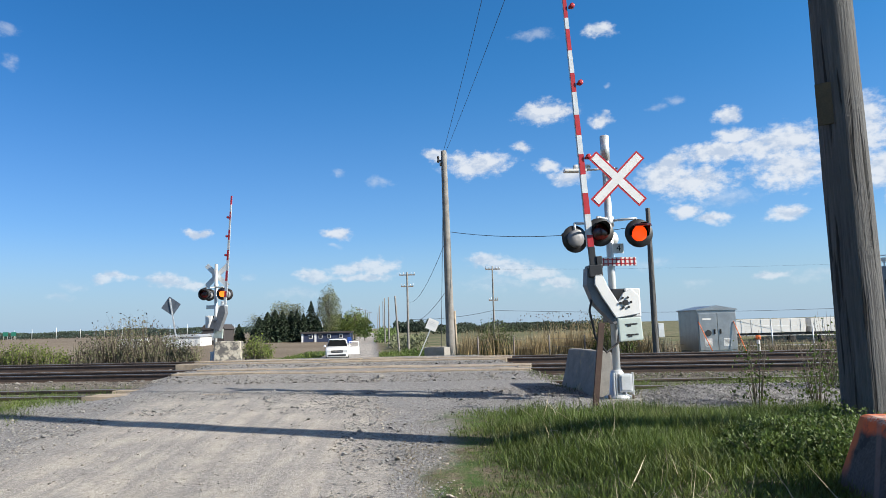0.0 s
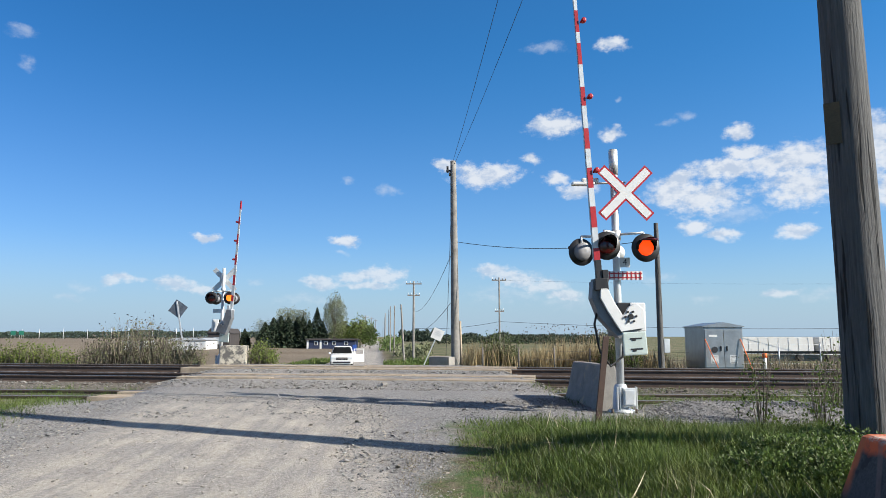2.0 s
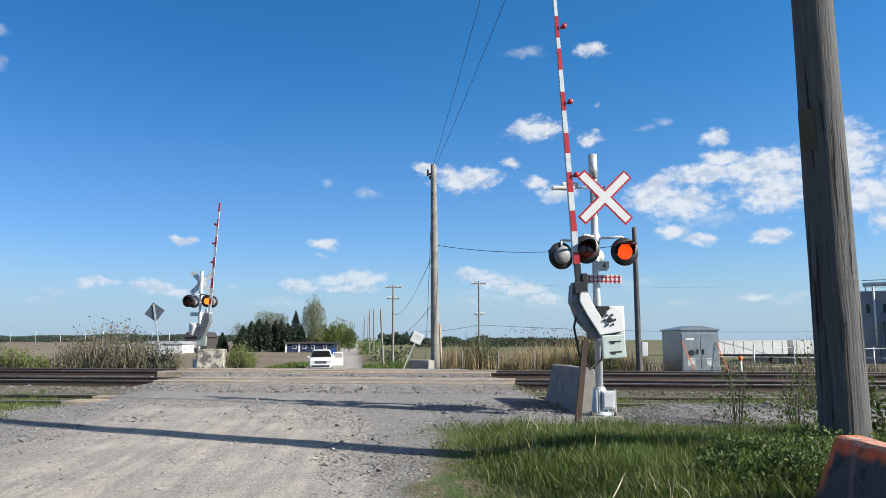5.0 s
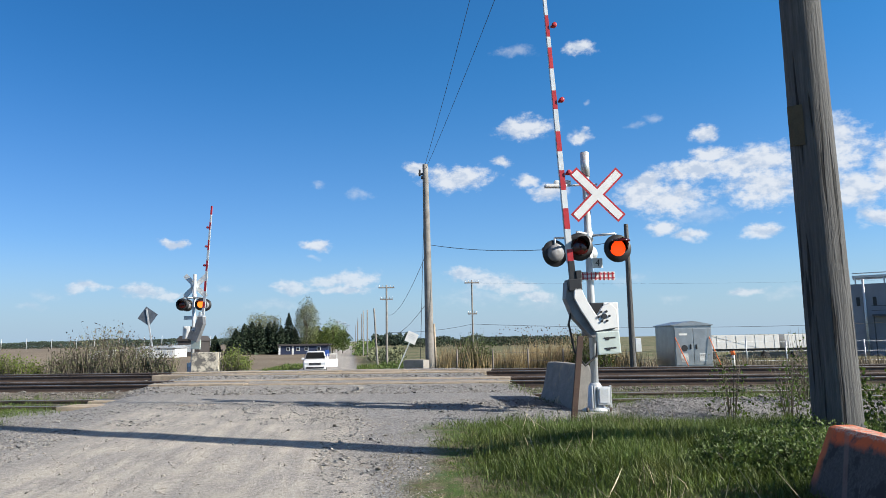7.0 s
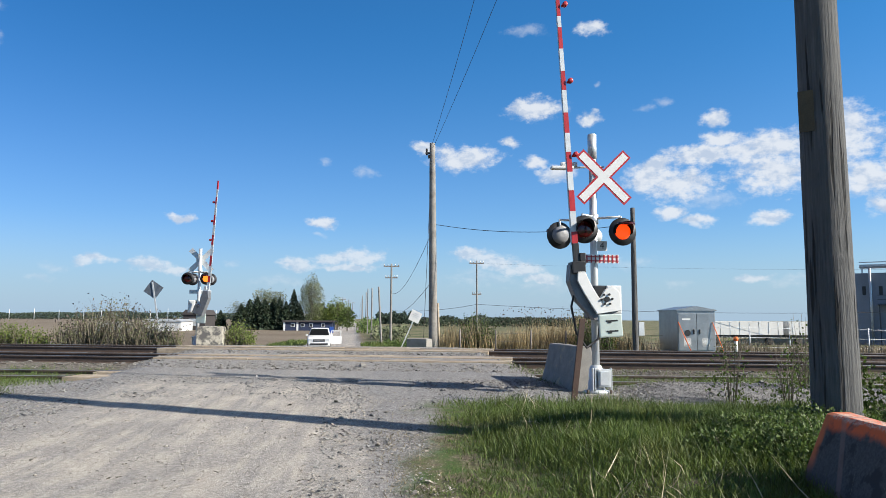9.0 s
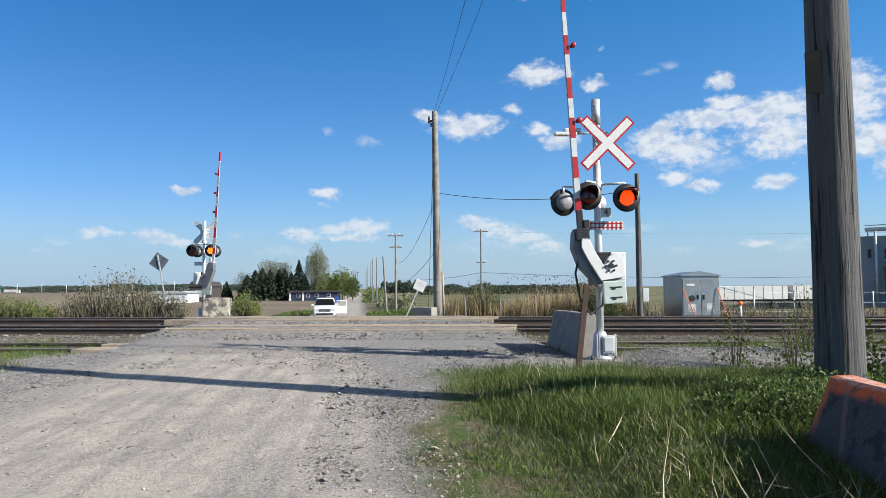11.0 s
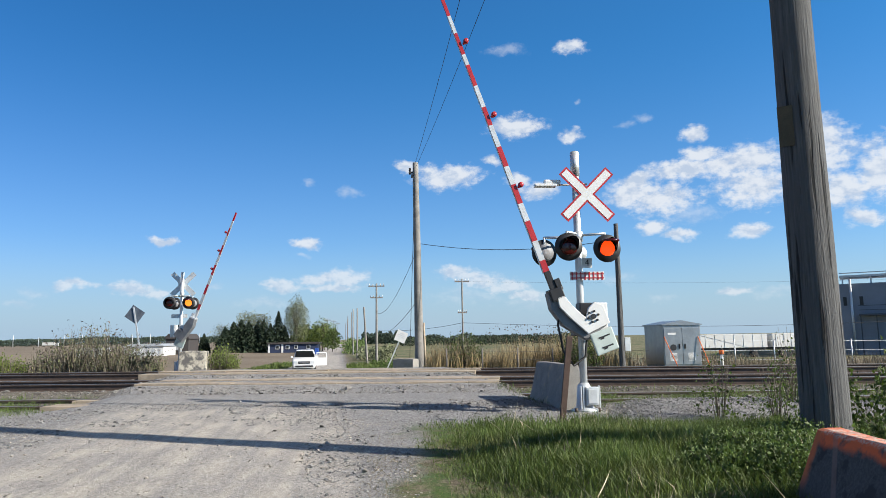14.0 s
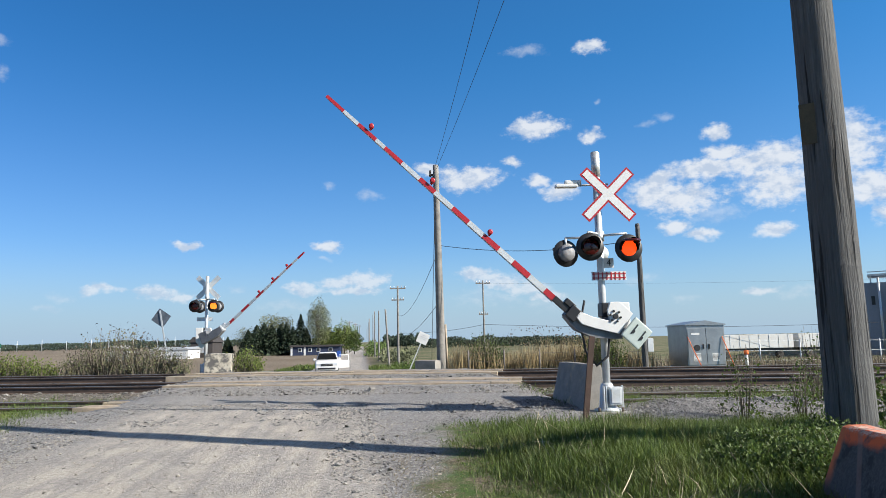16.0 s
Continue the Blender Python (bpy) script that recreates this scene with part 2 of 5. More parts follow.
def cyl(bm, p, q, r0, r1=None, seg=16, mi=0, caps=True):
    p, q = Vector(p), Vector(q)
    d = q - p
    r = bmesh.ops.create_cone(bm, cap_ends=caps, segments=seg, radius1=r0, radius2=r0 if r1 is None else r1, depth=d.length)
    t = Matrix.Translation((p + q) / 2) @ d.to_track_quat("Z", "Y").to_matrix().to_4x4()
    bmesh.ops.transform(bm, matrix=t, verts=r["verts"])
    for v in r["verts"]:
        for f in v.link_faces:
            f.material_index = mi
            f.smooth = len(f.verts) == 4
    return bm


def prism(bm, pts, y0, y1, mi=0):
    """A plate with the outline pts in x and z, from y0 to y1."""
    a = [bm.verts.new((x, y0, z)) for x, z in pts]
    b = [bm.verts.new((x, y1, z)) for x, z in pts]
    fs = [bm.faces.new(a), bm.faces.new(b[::-1])]
    for i in range(len(pts)):
        j = (i + 1) % len(pts)
        fs.append(bm.faces.new((a[j], a[i], b[i], b[j])))
    for f in fs:
        f.material_index = mi
    bmesh.ops.recalc_face_normals(bm, faces=fs)
    return bm


def lathe(bm, profile, m, seg=24, mi=0):
    """Profile of (radius, height) round the local z of m."""
    rings = []
    for r, h in profile:
        rings.append([bm.verts.new(m @ Vector((r * math.cos(2 * math.pi * k / seg), r * math.sin(2 * math.pi * k / seg), h))) for k in range(seg)])
    for a, b in zip(rings, rings[1:]):
        for k in range(seg):
            f = bm.faces.new((a[k], a[(k + 1) % seg], b[(k + 1) % seg], b[k]))
            f.material_index, f.smooth = mi, True
    for ring, flip in ((rings[0], True), (rings[-1], False)):
        f = bm.faces.new(ring[::-1] if flip else ring)
        f.material_index = mi
    return bm


def B():
    return bmesh.new()


def tube(name, pts, r, material, parent=None, res=2):
    cu = bpy.data.curves.new(name, "CURVE")
    cu.dimensions, cu.bevel_depth, cu.bevel_resolution = "3D", r, res
    sp = cu.splines.new("POLY")
    sp.points.add(len(pts) - 1)
    for p, c in zip(sp.points, pts):
        p.co = (*c, 1)
    cu.materials.append(material)
    ob = new(name, cu)
    ob.parent = parent
    return ob


def sag(p, q, drop, n=24):
    p, q = Vector(p), Vector(q)
    return [tuple(p.lerp(q, i / n) - Vector((0, 0, drop * 4 * (i / n) * (1 - i / n)))) for i in range(n + 1)]


# ---- ground ----
def sstep(a, b, x):
    t = np.clip((x - a) / (b - a), 0, 1)
    return t * t * (3 - 2 * t)


TRACK = -0.19   # the main lines' slope in plan


def height(x, y):
    x, y = np.asarray(x, float), np.asarray(y, float)
    s = y - TRACK * x
    xr = x + 0.057 * y
    base = np.interp(s, [-60, 3, 9, 13, 16.8, 17.8, 25.2, 29.5, 34, 50, 90, 6000], [-0.5, -0.34, -0.16, 0.0, -0.02, 0.1, 0.14, -0.02, -0.25, -1.25, -1.35, -1.35])
    road = np.interp(s, [-60, 3, 9, 13, 14.4, 15.2, 16.9, 17.75, 18.6, 20.6, 21.5, 25.3, 30, 36, 50, 90, 6000], [-0.5, -0.34, -0.16, 0.0, 0.085, 0.09, 0.13, 0.245, 0.25, 0.27, 0.31, 0.3, 0.09, -0.35, -1.2, -1.35, -1.35])
    onroad = sstep(-5.0, -4.2, xr) * (1 - sstep(4.3, 4.9, xr) * (s < 30) - sstep(2.0, 3.5, xr) * (s >= 30))
    heap = 0.16 * sstep(4.4, 5.6, x) * (1 - sstep(8.0, 10.5, x)) * sstep(12.6, 13.8, s) * (1 - sstep(14.4, 15.4, s))
    mound = heap + 0.24 * sstep(2.1, 3.7, xr) * sstep(1.0, 3.0, y) * (1 - sstep(9.0, 11.8, s))
    return base + (road - base) * onroad + mound


def build_ground():
    xs = np.concatenate([-np.geomspace(14, 4000, 46)[::-1], np.arange(-13.75, 13.8, 0.22), np.geomspace(14, 4000, 46)])
    ys = np.concatenate([-np.geomspace(1, 500, 14)[::-1], np.arange(-0.5, 30, 0.2), np.geomspace(30.2, 5000, 60)])
    X, Y = np.meshgrid(xs, ys)
    Z = height(X, Y)
    near = (np.abs(X) < 15) & (Y < 32)
    bumps = np.array([noise.noise((x * 0.9, y * 0.9, 0)) * 0.5 + noise.noise((x * 3, y * 3, 5)) * 0.25 for x, y in zip(X.ravel(), Y.ravel())]).reshape(X.shape)
    Z = Z + np.where(near, bumps * 0.035, 0)
    w = len(xs)
    idx = np.arange(X.size).reshape(X.shape)
    faces = np.stack([idx[:-1, :-1], idx[:-1, 1:], idx[1:, 1:], idx[1:, :-1]], -1).reshape(-1, 4)
    ob = raw("ground", np.stack([X, Y, Z], -1).reshape(-1, 3).tolist(), faces.tolist(), ground_material())
    ob.data.polygons.foreach_set("use_smooth", [True] * len(ob.data.polygons))
    tagged(ob, "gravel road over a rail crossing with grass verges and ploughed fields", "ground", kind="structure")
    return ob


def ground_material():
    m = bpy.data.materials.new("ground mix")
    m.use_nodes = True
    g = G(m.node_tree)
    b = m.node_tree.nodes["Principled BSDF"]
    co = g.n("TexCoord").outputs["Object"]
    sep = g.n("SeparateXYZ")
    g.link(co, sep.inputs[0])
    x, y = sep.outputs[0], sep.outputs[1]
    s = g.math("ADD", y, g.math("MULTIPLY", x, 0.19))
    xr = g.math("ADD", x, g.math("MULTIPLY", y, 0.057))
    nz = g.math("SUBTRACT", g.noise(co, 0.7, 5.0, 0.6), 0.5)
    nf = g.noise(co, 26.0, 6.0, 0.7)
    ns = g.noise(co, 110.0, 3.0, 0.7)
    wob = g.math("ADD", xr, g.math("MULTIPLY", nz, 1.8))
    # grey crushed stone, sandy wheel lanes, dirt, grass soil, field
    stone = g.mix(g.ramp(nf, 0.35, 0.7), (0.145, 0.141, 0.139, 1), (0.325, 0.316, 0.31, 1))
    sand = g.mix(g.ramp(nf, 0.3, 0.7), (0.355, 0.322, 0.28, 1), (0.475, 0.432, 0.377, 1))
    patch = g.ramp(g.noise(co, 1.6, 5.0, 0.65), 0.38, 0.6)
    lane = g.math("MULTIPLY", g.ramp(wob, -4.2, -2.9), g.math("SUBTRACT", 1.0, g.ramp(wob, 0.3, 1.3)))
    lane = g.math("MULTIPLY", lane, g.math("ADD", 0.55, g.math("MULTIPLY", patch, 0.45)))
    lane = g.math("MULTIPLY", lane, g.math("SUBTRACT", 1.0, g.math("MULTIPLY", g.math("MULTIPLY", g.ramp(s, 13.0, 15.5), g.math("SUBTRACT", 1.0, g.ramp(s, 25.0, 27.0))), 0.75)))
    st = g.n("Mapping")
    g.link(co, st.inputs[0])
    st.inputs["Scale"].default_value = (3.2, 0.22, 1.0)
    st.inputs["Rotation"].default_value = (0, 0, 0.057)
    rut = g.noise(st.outputs[0], 1.6, 5.0, 0.6)
    sand = g.mix(g.ramp(rut, 0.36, 0.62), g.mix(0.55, sand, stone), sand)
    col = g.mix(lane, stone, sand)
    soil = g.mix(g.ramp(nf, 0.3, 0.7), (0.075, 0.062, 0.042, 1), (0.2, 0.165, 0.115, 1))
    green = g.mix(g.ramp(g.noise(co, 3.0, 5.0, 0.7), 0.35, 0.65), soil, (0.06, 0.1, 0.025, 1))
    nearside = g.math("SUBTRACT", 1.0, g.ramp(s, 11.6, 12.8))
    bend = g.math("SUBTRACT", wob, g.math("MULTIPLY", g.math("MAXIMUM", g.math("SUBTRACT", y, 5.0), 0.0), 0.12))
    right = g.math("MULTIPLY", g.ramp(bend, 0.75, 1.3), nearside)
    left = g.math("MULTIPLY", g.math("SUBTRACT", 1.0, g.ramp(wob, -6.6, -5.4)), g.math("SUBTRACT", 1.0, g.ramp(s, 14.5, 15.5)))
    bedside = g.math("MAXIMUM", g.math("SUBTRACT", 1.0, g.ramp(wob, -5.2, -4.4)), g.ramp(wob, 4.2, 4.8))
    bed = g.math("MULTIPLY", g.math("MULTIPLY", g.ramp(s, 14.3, 15.2), g.math("SUBTRACT", 1.0, g.ramp(s, 26.2, 27.4))), bedside)
    col = g.mix(bed, col, g.mix(g.ramp(nf, 0.3, 0.7), (0.07, 0.06, 0.048, 1), (0.2, 0.178, 0.15, 1)))
    verge = g.math("MAXIMUM", right, left)
    col = g.mix(verge, col, green)
    # beyond the tracks: fields each side of the road
    beyond = g.ramp(s, 26.5, 28.5)
    off = g.math("MAXIMUM", g.math("SUBTRACT", 1.0, g.ramp(wob, -4.7, -3.7)), g.ramp(wob, 1.0, 1.8))
    plough = g.mix(g.ramp(g.noise(co, 0.02, 4.0, 0.6), 0.4, 0.6), (0.16, 0.127, 0.093, 1), (0.21, 0.173, 0.127, 1))
    strip = g.mix(g.ramp(g.noise(co, 0.3, 4.0, 0.6), 0.4, 0.6), (0.085, 0.1, 0.042, 1), (0.19, 0.165, 0.1, 1))
    far = g.ramp(s, 38.0, 46.0)
    fld = g.mix(far, strip, plough)
    rightside = g.ramp(wob, 1.0, 3.0)
    fld = g.mix(rightside, fld, strip)
    col = g.mix(g.math("MULTIPLY", beyond, off), col, fld)
    grit = g.mix(g.ramp(ns, 0.35, 0.65), (0.6, 0.6, 0.6, 1), (1.3, 1.3, 1.3, 1))
    col = g.mix(1.0, col, grit, "MULTIPLY")
    g.link(col, b.inputs["Base Color"])
    b.inputs["Roughness"].default_value = 0.95
    b.inputs["Specular IOR Level"].default_value = 0.2
    bp = g.n("Bump")
    bp.inputs["Strength"].default_value = 0.8
    bp.inputs["Distance"].default_value = 0.022
    g.link(g.math("ADD", nf, g.math("MULTIPLY", ns, 0.4)), bp.inputs["Height"])
    g.link(bp.outputs[0], b.inputs["Normal"])
    return m


build_ground()


# ---- railway tracks ----
RAIL = [(-0.07, 0), (0.07, 0), (0.07, 0.012), (0.012, 0.03), (0.01, 0.13), (0.036, 0.142), (0.036, 0.172), (0.03, 0.18), (-0.03, 0.18), (-0.036, 0.172), (-0.036, 0.142), (-0.01, 0.13), (-0.012, 0.03), (-0.07, 0.012)]


def track(name, y0, slope, top, label, lo=-120, hi=120):
    """A line whose near rail lies on y = y0 + slope * x."""
    th = math.atan(slope)
    t = thing(name, pose(0, y0, 0, 0, 0, math.degrees(th)), label, "railway track", "railway tracks", "structure")
    for v in (0.0, 1.5):
        bm = B()
        a = [bm.verts.new((lo, v + p, top - 0.18 + q)) for p, q in RAIL]
        b = [bm.verts.new((hi, v + p, top - 0.18 + q)) for p, q in RAIL]
        k = len(RAIL)
        for i in range(k):
            f = bm.faces.new((a[i], a[(i + 1) % k], b[(i + 1) % k], b[i]))
            f.material_index = 1 if i in (6, 7, 8) else 0
        bmesh.ops.recalc_face_normals(bm, faces=bm.faces[:])
        part("rail", bm, [M["rust"], M["rail_top"]], t)
    tb = B()
    box(tb, -0.11, 0.11, -0.55, 2.05, top - 0.33, top - 0.175, 0.01)
    me = None
    for i in range(-45, 46):
        x = i * 0.52
        if me is None:
            ob = part("tie", tb, M["tie"], t)
            me = ob.data
        else:
            ob = new("tie", me)
            ob.parent = t
        ob.location = (x, 0, -0.01 * ((i * 7) % 3))
    return t


S1, S2, SS = (18.2, TRACK, 0.28), (22.0, -0.2, 0.34), (15.1, -0.13, 0.07)
track("main_track_1", *S1, "rusty steel rails on dark wooden ties and grey ballast")
track("main_track_2", *S2, "rusty steel rails on dark wooden ties and grey ballast")
track("siding_track", *SS, "low overgrown siding rails with rusty sides")


def crossing_planks(y0, slope, top, x0, x1, rows):
    th = math.degrees(math.atan(slope))
    t = thing("crossing_deck", pose(0, y0, 0, 0, 0, th), "weathered crossing timbers laid along the rails", "crossing deck", kind="structure")
    rnd = random.Random(int(y0 * 10))
    for v0, v1 in rows:
        x = x0 + rnd.uniform(-0.3, 0.1)
        while x < x1:
            L = rnd.uniform(2.2, 3.4)
            bm = B()
            box(bm, x, min(x + L, x1 + 0.2) - 0.012, v0, v1, top - 0.2, top + rnd.uniform(-0.012, 0.012), 0.012)
            part("plank", bm, M["plank"], t)
            x += L


crossing_planks(*S1, -5.3, 3.35, [(-0.36, -0.06), (0.08, 0.38), (1.12, 1.42), (1.56, 1.86)])
crossing_planks(*S2, -6.75, 3.4, [(-0.36, -0.06), (0.08, 0.38), (1.12, 1.42), (1.56, 1.86)])
crossing_planks(*SS, -6.0, 3.3, [(-0.36, -0.06), (0.08, 0.38), (1.12, 1.42)])


# ---- crossing signals with gates ----
def stripe_arm(parent, P, phi, u0, tip, v, lamps, dark, cuts):
    """The swinging gate: origin at the hub, upright, its blade on the road side."""
    bm = B()
    prism(bm, [(-v + 0.0, 0.5), (-v + 0.12, 0.5), (-v + 0.2, 0.28), (-0.12, 0.02), (-0.02, 0.16), (0.12, 0.22), (0.24, 0.1), (0.24, -0.2), (-0.18, -0.24), (-v + 0.08, 0.12), (-v - 0.02, 0.34)], -0.05, 0.0)
    bmesh.ops.bevel(bm, geom=bm.edges[:], offset=0.008, segments=1, affect="EDGES")
    arm = part("gate_arm", bm, M["white"], parent, "white bent gate arm bracket with bolted hub")
    arm.matrix_basis = pose(*P, 0, 0, phi)
    bm = B()
    prism(bm, [(-v - 0.1, 0.62), (-v + 0.1, 0.62), (-v + 0.2, 0.28), (-0.12, 0.02), (0.1, 0.1), (0.2, -0.22), (-0.2, -0.34), (-v - 0.04, 0.02), (-v - 0.14, 0.34)], 0.02, 0.24)
    cyl(bm, (0, -0.02, 0), (0, 0.24, 0), 0.06)
    part("rear_bracket", bm, STEEL, arm, "grey steel rear bracket")
    bm = B()
    box(bm, -v - 0.045, -v + 0.06, -0.01, 0.06, 0.5, u0 + 0.02, 0.006)
    box(bm, -v - 0.09, -v + 0.14, -0.05, 0.2, 0.46, 0.66, 0.015)
    box(bm, -v + 0.06, -v + 0.16, -0.03, 0.1, 0.6, 0.8, 0.01)
    part("arm_socket", bm, dark, arm)
    bm = B()
    for k in range(6):
        a = k * math.pi / 3
        cyl(bm, (0.09 * math.cos(a), -0.075, 0.09 * math.sin(a)), (0.09 * math.cos(a), -0.045, 0.09 * math.sin(a)), 0.02, seg=6)
    cyl(bm, (0, -0.08, 0), (0, -0.045, 0), 0.045, seg=12)
    part("hub_bolts", bm, M["black"], arm)
    # counterweight plate
    bm = B()
    box(bm, -0.19, 0.21, -0.13, -0.08, -0.63, -0.25, 0.02)
    plate = part("counterweight", bm, M["greygreen"], arm, "grey-green counterweight plate with two slots")
    for z in (-0.36, -0.53):
        bm = B()
        box(bm, -0.07, 0.13, -0.136, -0.125, z - 0.012, z + 0.012, 0, Matrix.Translation((0, 0, 0)))
        box(bm, -0.04, 0.02, -0.138, -0.125, z - 0.035, z - 0.008)
        part("slot", bm, M["black"], plate)
    # blade in red and white lengths, narrowing
    for i, (a, b) in enumerate(zip(cuts, cuts[1:])):
        w0 = 0.052 - 0.026 * (a - u0) / (tip - u0)
        w1 = 0.052 - 0.026 * (b - u0) / (tip - u0)
        bm = B()
        prism(bm, [(-v - w0, a), (-v + w0, a), (-v + w1, b), (-v - w1, b)], 0.0, 0.05)
        part("stripe", bm, M["red"] if i % 2 == 0 else M["silver"], arm, "red stripe" if i % 2 == 0 else "white stripe")
    bm = B()
    prism(bm, [(-v - 0.064, u0), (-v - 0.048, u0), (-v - 0.022, tip - 0.4), (-v - 0.034, tip - 0.4)], 0.012, 0.05)
    part("spine", bm, M["galv"], arm, "thin metal spine along the blade")
    for u in lamps:
        bm = B()
        cyl(bm, (-v + 0.06, 0.02, u - 0.02), (-v + 0.13, 0.02, u - 0.02), 0.022, seg=10)
        lathe(bm, [(0.02, -0.045), (0.042, -0.04), (0.047, 0.0), (0.042, 0.04), (0.02, 0.045)], Matrix.Translation((-v + 0.12, 0.0, u)) @ pose(0, 0, 0, 90, 0, 0), 14)
        part("arm_lamp", bm, M["red"], arm, "small red arm lamp")
    return arm


STEEL = mat("dull steel plate", (0.16, 0.165, 0.175), 0.55, 0.3, 6, 0.25, 0.08)
HOUSING = mat("dull grey casting", (0.2, 0.205, 0.22), 0.6, 0.1, 6, 0.12, 0.05)


def light_unit(parent, x, y, z, back, turn=0.0):
    """One flashing lamp; back: it faces the other way. Returns the shutter added to blank its lens."""
    bm = B()
    face = pose(x, y, z, 90, 0, (180 if back else 0) + turn)
    lathe(bm, [(0.05, -0.012), (0.235, -0.012), (0.242, 0.0), (0.235, 0.012), (0.05, 0.012)], face, 32)
    disc = part("background_disc", bm, M["black"], parent, "round black signal background")
    out = pose(0, 0, 0, 0, 0, (180 if back else 0) + turn)
    base = Matrix.Translation((x, y, z)) @ out
    bm = B()
    lathe(bm, [(0.14, 0.0), (0.155, 0.015), (0.148, 0.06), (0.11, 0.1), (0.04, 0.115)], base @ pose(0, 0.012, 0, -90, 0, 0), 24)
    part("housing", bm, HOUSING, disc, "grey metal lamp housing")
    bm = B()
    seg = 18
    ring = []
    for yy, r in ((-0.01, 0.165), (-0.3, 0.15)):
        row = []
        for k in range(seg + 1):
            a = radians(-15 + 210 * k / seg)
            d = yy if yy > -0.1 else -0.1 - 0.2 * max(0.0, math.sin(a))
            row.append((r * math.cos(a), d, r * math.sin(a)))
        ring.append(row)
    vs = [[bm.verts.new(base @ Vector(p)) for p in row] for row in ring]
    for k in range(seg):
        bm.faces.new((vs[0][k], vs[0][k + 1], vs[1][k + 1], vs[1][k])).smooth = True
    bmesh.ops.solidify(bm, geom=bm.faces[:], thickness=0.006)
    part("hood", bm, M["black"], disc)
    bm = B()
    lathe(bm, [(0.02, -0.03), (0.1, -0.026), (0.135, -0.014), (0.135, 0.0)], base @ pose(0, 0, 0, -90, 0, 0), 24)
    part("lens", bm, M["litfar"] if back else M["lit"], disc, "round red-orange signal lens")
    # added shutter: covers the steady glow to stand for the lamp going dark
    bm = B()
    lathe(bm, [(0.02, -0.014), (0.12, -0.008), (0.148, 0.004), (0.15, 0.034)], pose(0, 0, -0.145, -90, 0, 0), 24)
    sh = part("shutter", bm, M["dark_lens"], disc, "added dark red shutter that blanks the lens")
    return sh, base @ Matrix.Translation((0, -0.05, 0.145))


def crossing_signal(m, label, top, cb_z, front, rear, near):
    t = thing("crossing_signal", m, label, "crossing signal", "crossing signals")
    bm = B()
    cyl(bm, (0, 0, 0.1), (0, 0, top), 0.064, seg=20)
    part("mast", bm, M["silver"], t, "silver tubular steel mast")
    if near:
        bm = B()
        cyl(bm, (0, 0, top - 0.42), (0, 0, top + 0.02), 0.078, seg=20)
        cyl(bm, (0, 0, top + 0.02), (0, 0, top + 0.03), 0.07, seg=20)
        part("mast_sleeve", bm, M["galv"], t, "galvanised sleeve round the mast top")
    bm = B()
    box(bm, -0.3, 0.3, -0.28, 0.28, -0.25, 0.03, 0.03)
    part("foundation", bm, M["concrete"], t, "grey concrete foundation pad")
    bm = B()
    lathe(bm, [(0.24, 0.03), (0.24, 0.06), (0.15, 0.09), (0.115, 0.45), (0.085, 0.5)], Matrix.Identity(4), 8)
    part("mast_base", bm, M["silver"], t, "flared silver cast base")
    bm = B()
    box(bm, -0.02, 0.2, -0.19, -0.08, 0.14, 0.44, 0.015)
    box(bm, 0.01, 0.17, -0.205, -0.18, 0.17, 0.41, 0.008)
    jb = part("junction_box", bm, M["silver"], t, "silver cast junction box")
    for x in (-0.1, -0.06, 0.22):
        bm = B()
        box(bm, x - 0.012, x + 0.012, -0.17, -0.1, 0.08, 0.46, 0.006)
        part("base_rib", bm, M["silver"], jb)
    for x in (-0.2, 0.2):
        bm = B()
        cyl(bm, (x, -0.18, 0.02), (x, -0.18, 0.1), 0.022, seg=6)
        part("anchor_bolt", bm, M["rust"], jb)
    # crossed boards
    cx = 0.16 if near else 0.0
    for nm, (w, L, y0, y1) in enumerate(((0.098, 0.6, -0.134, -0.128), (0.066, 0.566, -0.138, -0.1335))):
        pts = []
        for k in range(4):
            a, b = radians(45 + 90 * k), radians(135 + 90 * k)
            ux, uz, vx, vz = math.cos(a), math.sin(a), math.cos(b), math.sin(b)
            pts += [(cx + ux * L - vx * w, cb_z + uz * L - vz * w), (cx + ux * L + vx * w, cb_z + uz * L + vz * w), (cx + (ux + vx) * w, cb_z + (uz + vz) * w)]
        bm = B()
        prism(bm, pts, y0, y1)
        if nm == 0:
            board = part("crossbuck_board", bm, M["red"] if near else M["galv"], t, "red-bordered white crossbuck board" if near else "grey metal back of crossbuck board")
        else:
            part("white_face", bm, M["white"], board)
    bm = B()
    box(bm, -0.05, 0.18, -0.12, -0.06, cb_z - 0.05, cb_z + 0.05, 0.01)
    part("board_clamp", bm, M["galv"], t)
    # lamps
    bm = B()
    for (x, y, z) in front + rear:
        cyl(bm, (0, -0.02 if y < 0 else 0.05, z + 0.27), (x, y * 0.75, z + 0.27), 0.022, seg=8)
        cyl(bm, (x, y * 0.75, z + 0.28), (x, y * 0.8, z + 0.12), 0.02, seg=8)
    cyl(bm, (0, 0, 2.95), (0, 0, 3.12), 0.09, seg=12)
    part("lamp_arm", bm, M["galv"], t, "galvanised cross arm carrying the lamps")
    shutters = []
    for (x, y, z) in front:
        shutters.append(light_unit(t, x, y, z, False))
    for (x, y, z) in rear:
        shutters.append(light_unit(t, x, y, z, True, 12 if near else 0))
    # small plates
    zz = 2.33 if near else 2.2
    bm = B()
    box(bm, -0.2, 0.41, -0.115, -0.11, zz - 0.075, zz + 0.075, 0.002)
